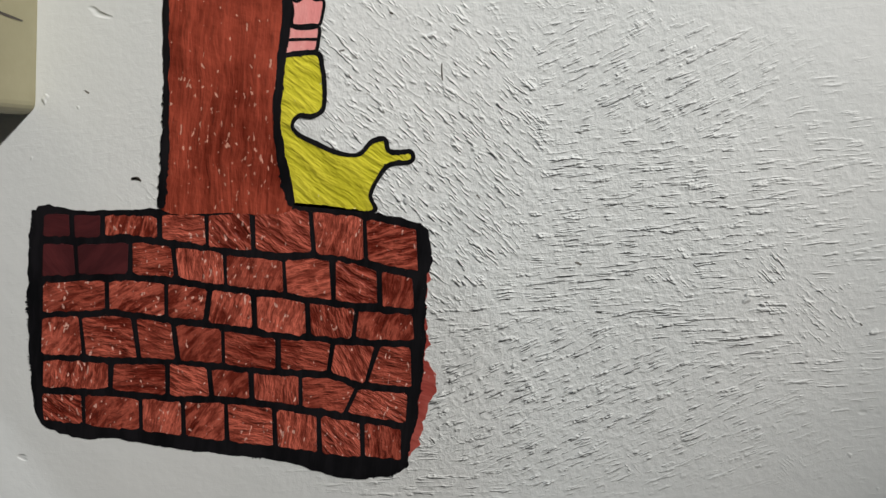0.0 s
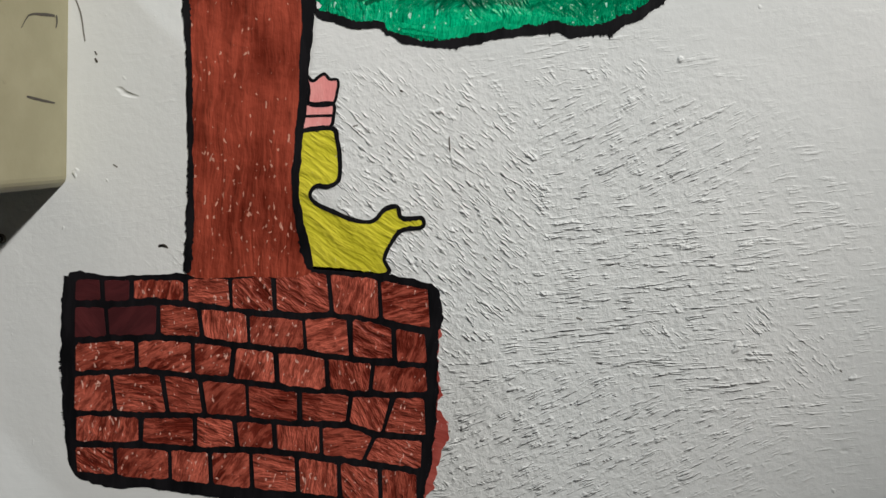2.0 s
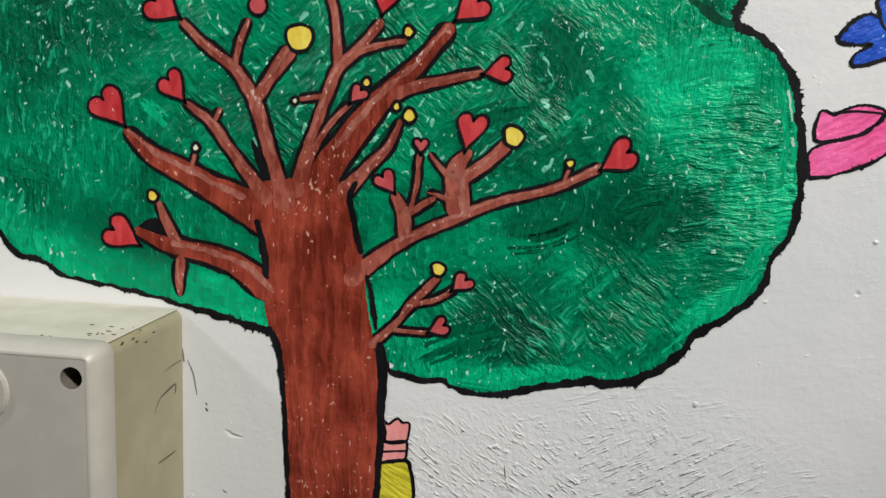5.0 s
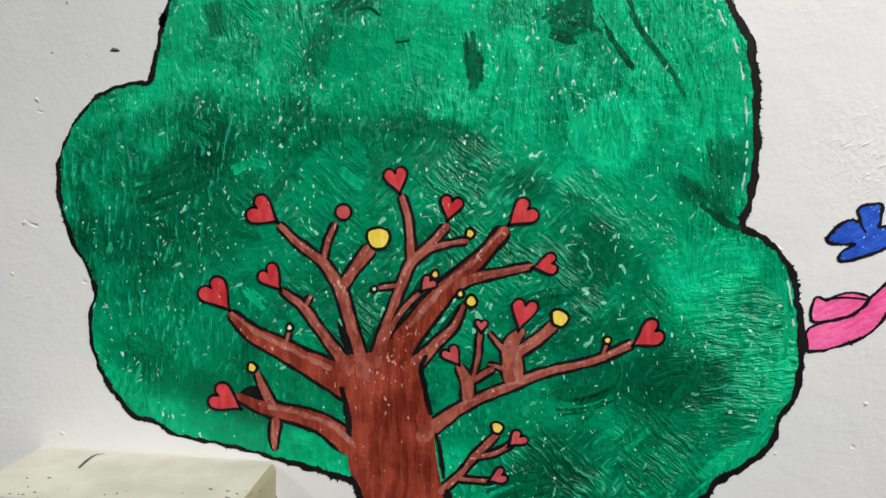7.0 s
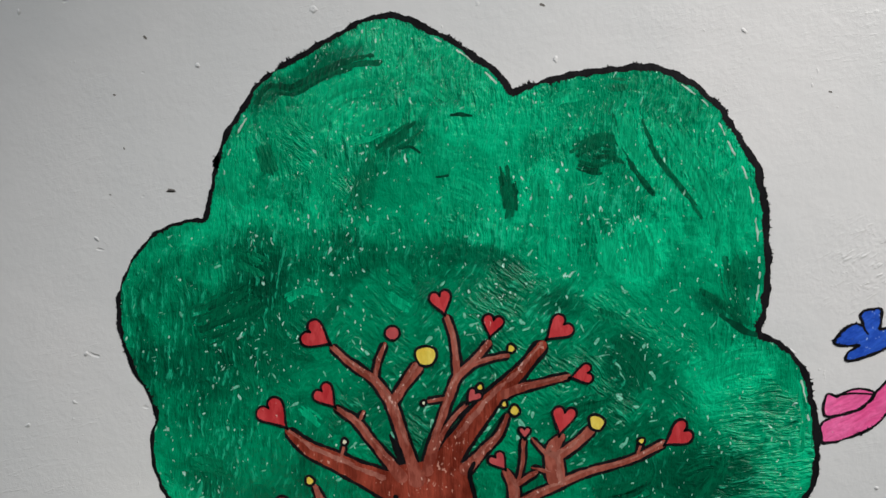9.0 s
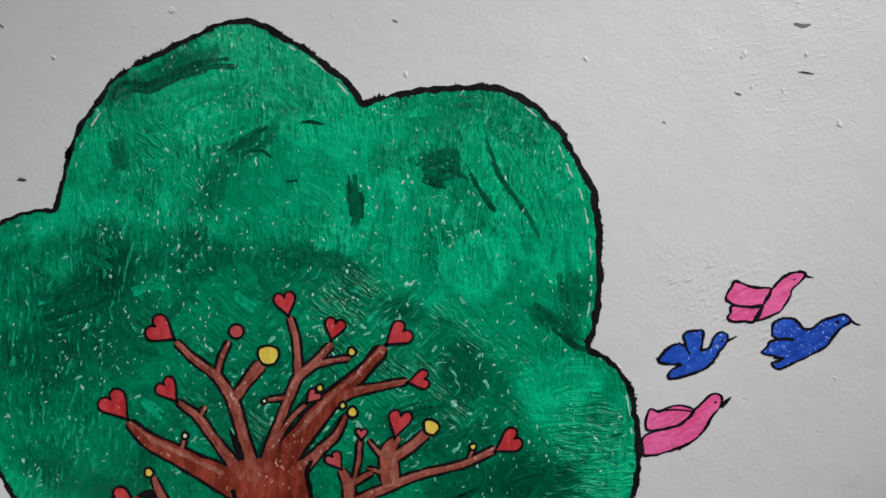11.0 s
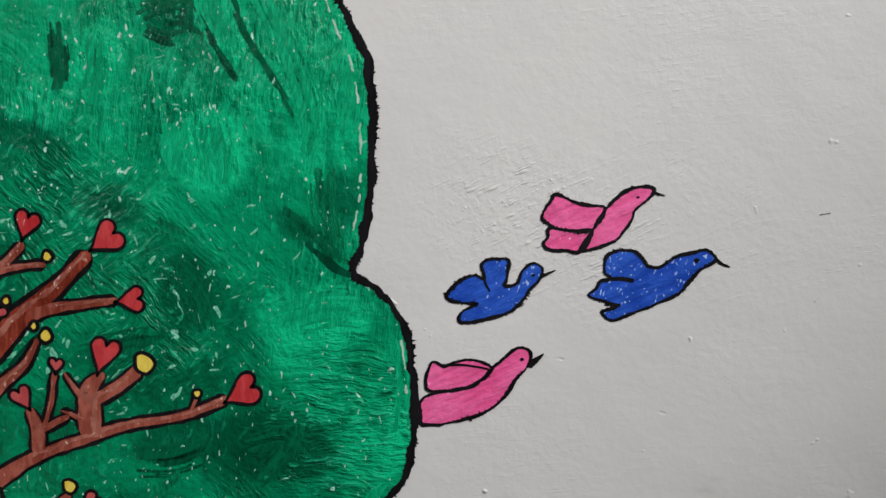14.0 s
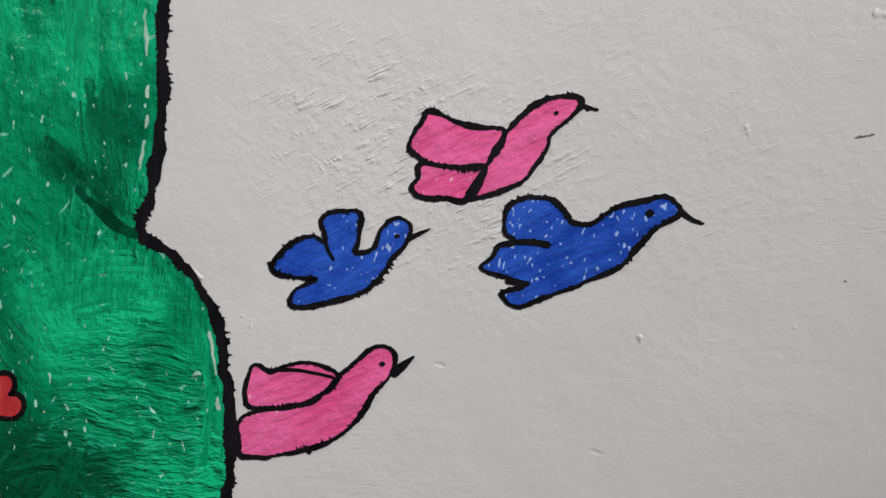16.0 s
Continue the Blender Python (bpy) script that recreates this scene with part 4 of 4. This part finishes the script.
bird("large royal blue painted bird with black outline and beak", BLUE, [
    ("body", [(210.8, 297.8), (208.0, 300.2), (207.5, 304.6), (209.0, 308.6), (214.5, 311.2), (220.2, 311.2), (224.6, 308.2), (227.5, 305.3), (233.0, 306.2), (238.8, 310.6), (246.3, 313.9), (252.3, 315.4), (256.6, 312.6), (255.0, 309.5), (250.4, 306.3), (246.4, 300.9), (242.4, 295.0), (236.6, 290.6), (229.0, 286.3), (221.3, 281.9), (215.0, 278.6), (210.3, 280.1), (209.5, 282.8), (215.1, 285.2), (210.7, 286.7), (202.3, 289.0), (205.0, 292.1), (207.1, 296.0)]),
], [
    [(256.3, 312.3, 1.5), (260.0, 310.1, 1.1), (263.4, 309.2, 0.5)],
    [(207.9, 296.8, 1.8), (214.4, 298.2, 1.8), (221.8, 298.1, 2.0)],
    [(209.9, 286.1, 1.7), (217.1, 286.1, 1.6)],
], (248.3, 310.4, 2.6), 740)
bird("small royal blue painted bird with spread wings and black outline", BLUE, [
    ("body", [(137.4, 280.7), (140.2, 286.4), (144.5, 290.4), (149.8, 292.5), (153.3, 291.7), (151.6, 296.5), (153.6, 299.7), (158.9, 301.2), (163.8, 300.5), (164.3, 293.7), (163.6, 289.1), (168.8, 290.7), (170.9, 297.0), (174.9, 300.9), (179.4, 299.4), (179.4, 294.6), (174.5, 287.1), (170.8, 280.5), (166.7, 276.5), (158.0, 273.2), (149.1, 269.7), (144.5, 270.3), (145.4, 274.6), (151.9, 279.3), (142.8, 278.9)]),
], [
    [(179.0, 294.7, 2.1), (182.3, 296.6, 1.4), (185.9, 298.8, 0.5)],
    [(152.7, 294.0, 1.3), (154.6, 289.0, 1.3), (157.2, 285.5, 0.7)],
], (176.0, 295.4, 1.7), 780)
bird("hot pink painted bird with black outline leaving painted canopy", MAGENTA, [
    ("body", [(131.7, 232.0), (139.1, 235.4), (150.1, 238.4), (157.2, 242.8), (162.1, 249.6), (168.6, 257.2), (173.6, 261.1), (178.1, 260.7), (179.7, 257.1), (178.1, 252.3), (173.4, 245.3), (170.4, 238.5), (163.8, 231.1), (156.9, 226.2), (146.0, 221.6), (132.8, 218.8), (130.8, 224.7)]),
    ("wing", [(133.6, 248.4), (139.9, 248.1), (145.3, 250.9), (154.4, 252.4), (162.0, 249.9), (157.1, 243.2), (150.1, 238.8), (140.9, 236.4), (132.7, 236.4)]),
], [
    [(178.4, 252.6, 3.6), (181.6, 255.9, 2.5), (185.1, 259.6, 0.5)],
    [(154.2, 225.2, 1.9), (155.3, 223.5, 1.1)],
    [(140.2, 248.5, 1.3), (149.1, 249.8, 1.1), (160.6, 249.2, 0.9)],
], (175.4, 255.7, 2.0), 820)


# ---- the switch box ----
def rounded(x0, x1, z0, z1, r, n=6):
    out = []
    for cx, cz, a0 in ((x1 - r, z1 - r, 0), (x0 + r, z1 - r, 90), (x0 + r, z0 + r, 180), (x1 - r, z0 + r, 270)):
        for i in range(n + 1):
            a = radians(a0 + 90 * i / n)
            out.append((cx + r * math.cos(a), cz + r * math.sin(a)))
    return out


def loops_mesh(loops):
    """A skin over a row of equal loops given as (points, depth)."""
    bm = bmesh.new()
    rows = [[bm.verts.new(on_wall(x, z, d)) for x, z in pts] for pts, d in loops]
    for a, b in zip(rows, rows[1:]):
        for i in range(len(a)):
            j = (i + 1) % len(a)
            bm.faces.new((a[i], a[j], b[j], b[i]))
    return bm, rows


def switch_box():
    x0, x1, z0, z1 = -319.0, -168.5, 26.0, 136.5
    box = thing("junction_box", "cream plastic junction box with off-white lid fixed on wall", "junction box")
    bm, rows = loops_mesh([(rounded(x0, x1, z0, z1, 6), 0.0), (rounded(x0, x1, z0, z1, 6), 66.0)])
    bmesh.ops.recalc_face_normals(bm, faces=bm.faces)
    body = part("body", bm, BODY, box, "yellowed cream plastic body")
    loops = [(rounded(x0 + 1, x1 - 1, z0 + 1, z1 - 1, 4), 64.0)]
    for grow, depth, r in ((1.0, 64.2, 5), (1.4, 65.0, 5.4), (1.0, 72.0, 5), (0.2, 75.5, 5), (-1.5, 77.6, 4.5), (-2.6, 78.3, 2.5), (-3.4, 78.0, 0.2)):
        loops.append((rounded(x0 - grow, x1 + grow, z0 - grow, z1 + grow, r), depth))
    bm, rows = loops_mesh(loops)
    holes = []
    for hx in (x0 + HOLE_IN, x1 - HOLE_IN):
        for hz in (z0 + 11.0, z1 - 11.2):
            holes.append([(hx + HOLE / 2 * math.cos(a), hz + HOLE / 2 * math.sin(a)) for a in np.arange(24) * math.tau / 24])
    # front skin with its four screw wells
    half = HOLE / 2 + 1.5
    xs = [x0 + 3.4] + [v for hx in (x0 + HOLE_IN, x1 - HOLE_IN) for v in (max(hx - half, x0 + 3.45), min(hx + half, x1 - 3.45))] + [x1 - 3.4]
    zs = [z0 + 3.4] + [v for hz in (z0 + 11.0, z1 - 11.2) for v in (max(hz - half, z0 + 3.45), min(hz + half, z1 - 3.45))] + [z1 - 3.4]
    for i in range(5):
        for j in range(5):
            if i in (1, 3) and j in (1, 3):
                line = holes[(i // 2) * 2 + j // 2]
                cx, cz = np.mean(line, axis=0)
                ring, low, square = [], [], []
                for x, z in line:
                    ring.append(bm.verts.new(on_wall(x, z, 78.0)))
                    low.append(bm.verts.new(on_wall(x, z, 52.0)))
                    far = max(abs(x - cx), abs(z - cz))
                    sx, sz = cx + (x - cx) / far * half, cz + (z - cz) / far * half
                    square.append(bm.verts.new(on_wall(min(max(sx, xs[i]), xs[i + 1]), min(max(sz, zs[j]), zs[j + 1]), 78.0)))
                for n in range(24):
                    m = (n + 1) % 24
                    bm.faces.new((ring[n], ring[m], square[m], square[n]))
                    bm.faces.new((ring[n], ring[m], low[m], low[n])).material_index = 1
                bm.faces.new(low).material_index = 1
            else:
                bm.faces.new([bm.verts.new(on_wall(x, z, 78.0)) for x, z in ((xs[i], zs[j]), (xs[i + 1], zs[j]), (xs[i + 1], zs[j + 1]), (xs[i], zs[j + 1]))])
    bmesh.ops.remove_doubles(bm, verts=bm.verts, dist=0.00002)
    bmesh.ops.recalc_face_normals(bm, faces=bm.faces)
    for f in bm.faces:
        f.smooth = abs(f.normal.y) < 0.98
    lid = part("lid", bm, (LID, WELL), box, "off-white plastic lid")
    for line in holes:
        cx, cz = np.mean(line, axis=0)
        bm = bmesh.new()
        bmesh.ops.create_cone(bm, cap_ends=True, segments=16, radius1=0.0030, radius2=0.0024, depth=0.002, matrix=Matrix.Translation(on_wall(cx, cz, 53.0)) @ pose(0, 0, 0, 90))
        screw = part("screw", bm, STEEL, lid, "dull steel screw")
        part("slot", slab(cx / 1000 - 0.0024, cx / 1000 + 0.0024, -0.0542, -0.0538, BASE + cz / 1000 - 0.0004, BASE + cz / 1000 + 0.0004), GRIME, screw, "dark screw slot")
    # the top carries a thin sheet, paler than the body
    top = slab(x0 / 1000 + 0.002, x1 / 1000 - 0.002, -0.0630, -0.0002, BASE + z1 / 1000 - 0.0005, BASE + z1 / 1000 + 0.0005)
    bmesh.ops.bevel(top, geom=[e for e in top.edges], offset=0.0004, segments=1, affect="EDGES")
    over = part("pale_top_sheet", top, PALE_TOP, body, "thin paler sheet with dark specks on the top")
    rng = random.Random(77)
    for i in range(34):
        x, d, r = rng.uniform(x0 + 20, x1 - 3), 63 - 24 * rng.random() ** 3, rng.uniform(0.25, 0.8)
        if i > 24:
            x, d = x1 - rng.uniform(3, 16), rng.uniform(38, 60)
        bm = bmesh.new()
        bmesh.ops.create_cone(bm, cap_ends=True, segments=7, radius1=r / 1000, radius2=r / 1500, depth=0.0003, matrix=Matrix.LocRotScale((x / 1000, -d / 1000, BASE + z1 / 1000 + 0.0006), None, (rng.uniform(1, 2.4), 0.8, 1)))
        part("dirt_speck", bm, GRIME, over)
    bm = stroke(TOP_SCUFF, 0.0, None, 960, 0.5, 0.4, step=0.4)
    for v in bm.verts:
        v.co.y, v.co.z = -(v.co.z - BASE), BASE + z1 / 1000 + 0.0007
    part("scuff", bm, GRIME, over, "dark scuff")
    # round boss in the lid
    bm, rows = loops_mesh([([(BOSS[0] + r * math.cos(a), BOSS[1] + r * math.sin(a)) for a in np.arange(32) * math.tau / 32], d) for r, d in ((14.5, 77.8), (14.0, 78.8), (13.0, 79.4), (12.0, 79.4))])
    bm.faces.new(rows[-1])
    bmesh.ops.recalc_face_normals(bm, faces=bm.faces)
    part("boss", bm, LID, lid, "round raised boss")
    # scuffs on the body's right flank
    for i, line in enumerate(SCUFFS):
        bm = stroke(line, 0.0, None, 900 + i, 0.3, 0.3, step=0.4)
        for v in bm.verts:
            d = v.co.x
            v.co.x, v.co.y = x1 / 1000 + 0.0002, -d
        part("scuff", bm, GRIME, body, "dark scuff")
    return box


BOSS = (-218.7, 117.2)
TOP_SCUFF = [(-275.7, 26.3, 1.2), (-277.8, 14.6, 2.2), (-277.2, 7.2, 1.4), (-272.9, 4.5, 0.4)]
HOLE, HOLE_IN = 9.4, 9.2
SCUFFS = (
    [(29.7, 91.3, 0.3), (24.9, 97.0, 0.6), (15.5, 98.9, 1.2), (9.1, 99.5, 1.0)],
    [(26.6, 65.1, 0.7), (18.1, 64.3, 1.0), (8.7, 63.6, 0.6)],
    [(8.2, 100.0, 1.0), (7.8, 97.2, 1.0), (8.7, 94.4, 0.5)],
    [(19.6, 109.7, 0.3), (9.0, 110.1, 0.5), (1.0, 109.8, 0.4)],
    [(65.8, 128.8, 0.3), (64.7, 128.5, 0.8), (63.6, 128.4, 0.3)], [(57.1, 134.7, 0.3), (55.9, 134.4, 1.4), (54.8, 134.3, 0.3)], [(48.4, 134.5, 0.3), (47.1, 134.1, 0.8), (45.9, 134.0, 0.3)], [(45.5, 132.0, 0.3), (44.3, 131.7, 1.0), (43.0, 131.6, 0.3)], [(37.9, 129.6, 0.3), (36.5, 129.2, 0.9), (35.2, 129.1, 0.3)], [(30.6, 132.5, 0.3), (29.3, 132.1, 0.7), (27.9, 132.0, 0.3)], [(42.9, 136.7, 0.3), (41.7, 136.4, 0.6), (40.4, 136.3, 0.3)],
)
switch_box()

# ---- marks on the wall ----
def wall_mark(i, line, material):
    mark = part("wall_mark", stroke(line, 0.25, None, 950 + i, 0.4, 0.3, step=0.3), material)
    tagged(mark, "small dark chip or painted bump shade on the white wall", "mark", "marks on the wall", "structure")


wall_mark(0, [(0.9, 66.0, 0.3), (1.2, 62.9, 0.5), (1.9, 59.3, 0.4)], GRIME)
wall_mark(1, [(-21.9, 83.1, 0.9), (-20.5, 82.6, 0.5)], GRIME)
wall_mark(2, [(-40.8, 66.2, 0.8), (-38.5, 66.9, 0.7)], CHIP_SHADE)
wall_mark(3, [(20.8, 16.0, 0.7), (22.6, 14.6, 0.4)], CHIP_SHADE)
wall_mark(4, [(63.9, -6.2, 0.7), (66.8, -7.0, 0.8)], CHIP_SHADE)
wall_mark(5, [(-125.1, 4.5, 0.9), (-122.3, 5.3, 1.2), (-120.5, 4.1, 0.5)], GRIME)
wall_mark(6, [(-146.9, 39.3, 0.6), (-144.9, 38.1, 0.7)], CHIP_SHADE)
wall_mark(7, [(83.9, -70.5, 0.8), (84.9, -70.6, 0.6)], CHIP_SHADE)
wall_mark(8, [(177.6, -15.8, 0.8), (178.7, -16.8, 0.6)], CHIP_SHADE)
wall_mark(9, [(13.7, -65.4, 1.0), (14.7, -65.5, 0.7)], CHIP_SHADE)
wall_mark(10, [(-156.1, 84.4, 0.8), (-155.0, 82.6, 1.2)], GRIME)
wall_mark(11, [(-124.8, 5.2, 1.4), (-121.4, 4.7, 0.9)], CHIP_SHADE)
wall_mark(12, [(-156.3, 87.3, 0.5), (-155.2, 85.8, 0.7)], GRIME)
# a raised bump's shade, drawn as a grey mark
wall_mark(13, [(-39.2, 483.5, 1.9), (-36.0, 482.3, 1.2)], CHIP_SHADE)
wall_mark(14, [(205.4, 492.9, 1.5), (210.7, 491.7, 2.5), (215.9, 492.7, 1.0)], CHIP_SHADE)
wall_mark(15, [(212.4, 464.3, 0.8), (220.1, 463.3, 1.0)], CHIP_SHADE)
wall_mark(16, [(129.2, 429.9, 1.0), (131.4, 429.3, 0.8)], CHIP_SHADE)
wall_mark(17, [(-266.6, 376.1, 0.8), (-261.3, 376.0, 0.8)], CHIP_SHADE)
# here too the grey is painted shade of a small bump
wall_mark(18, [(172.5, 449.5, 1.0), (176.7, 448.6, 1.3)], CHIP_SHADE)
wall_mark(19, [(-277.5, 469.7, 1.6), (-275.4, 467.7, 1.2)], CHIP_SHADE)
wall_mark(20, [(302.1, 297.9, 0.5), (302.7, 297.8, 0.3)], CHIP_SHADE)
wall_mark(21, [(-266.3, 377.3, 1.2), (-261.8, 376.3, 1.4)], CHIP_SHADE)
wall_mark(22, [(-303.0, 374.5, 1.0), (-301.6, 374.1, 0.8)], CHIP_SHADE)
wall_mark(23, [(-297.8, 435.1, 1.2), (-296.1, 434.7, 0.8)], CHIP_SHADE)
wall_mark(24, [(210.4, 464.0, 0.9), (217.6, 463.4, 1.1)], CHIP_SHADE)
wall_mark(25, [(298.9, 336.6, 0.5), (303.6, 338.0, 0.4)], CHIP_SHADE)
wall_mark(26, [(-267.3, 376.1, 1.0), (-262.4, 375.8, 1.0)], CHIP_SHADE)
wall_mark(27, [(-292.7, 403.3, 0.8), (-292.1, 401.7, 0.6)], CHIP_SHADE)
wall_mark(28, [(-169.2, 117.6, 0.9), (-168.3, 113.4, 0.9), (-167.7, 108.3, 0.7)], CHIP_SHADE)
wall_mark(29, [(-165.7, 109.3, 0.5), (-162.8, 102.3, 0.7), (-160.7, 91.0, 0.5)], CHIP_SHADE)
nx, nz = -199.0, 0.0
bm = bmesh.new()
bmesh.ops.create_cone(bm, cap_ends=True, segments=14, radius1=0.0023, radius2=0.0018, depth=0.0016, matrix=Matrix.Translation(on_wall(nx, nz, 0.8)) @ pose(0, 0, 0, 90))
nail = thing("nail", "small dark nail head in the wall below box", "nail")
part("head", bm, GRIME, nail)
part("socket", slab(nx / 1000 - 0.0009, nx / 1000 + 0.0009, -0.0019, -0.0014, BASE + nz / 1000 - 0.0009, BASE + nz / 1000 + 0.0009), STEEL, nail)

# ---- the bricks of the planter ----
rng = random.Random(5)
ALONG = (0, 0.06, 0.14, 0.22, 0.3, 0.38, 0.46, 0.54, 0.62, 0.7, 0.78, 0.86, 0.94, 1)
for r, course in enumerate(JOINTS):
    top, low = COURSES[r], COURSES[r + 1]
    for i, ((a, b), (c, d)) in enumerate(zip(course, course[1:])):
        gap = rng.uniform(0.85, 1.35)
        a, b, c, d = a + gap, b + gap, c - gap, d - gap
        up, down = rng.uniform(1.2, 1.9), rng.uniform(1.2, 1.8)
        line = [(a + (c - a) * s, height_at(top, a + (c - a) * s) - up - (0.7 if s in (0, 1) else 0)) for s in ALONG]
        line += [(b + (d - b) * s, height_at(low, b + (d - b) * s) + down + (0.7 if s in (0, 1) else 0)) for s in ALONG[::-1]]
        dark = (r == 0 and i < 2) or (r == 1 and i < 2)
        part("brick", area(line, 0.70 + 0.1 * rng.random(), 1000 + 10 * r + i, 0.85, smooth=False), DARKBRICK if dark else BRICK, planter)
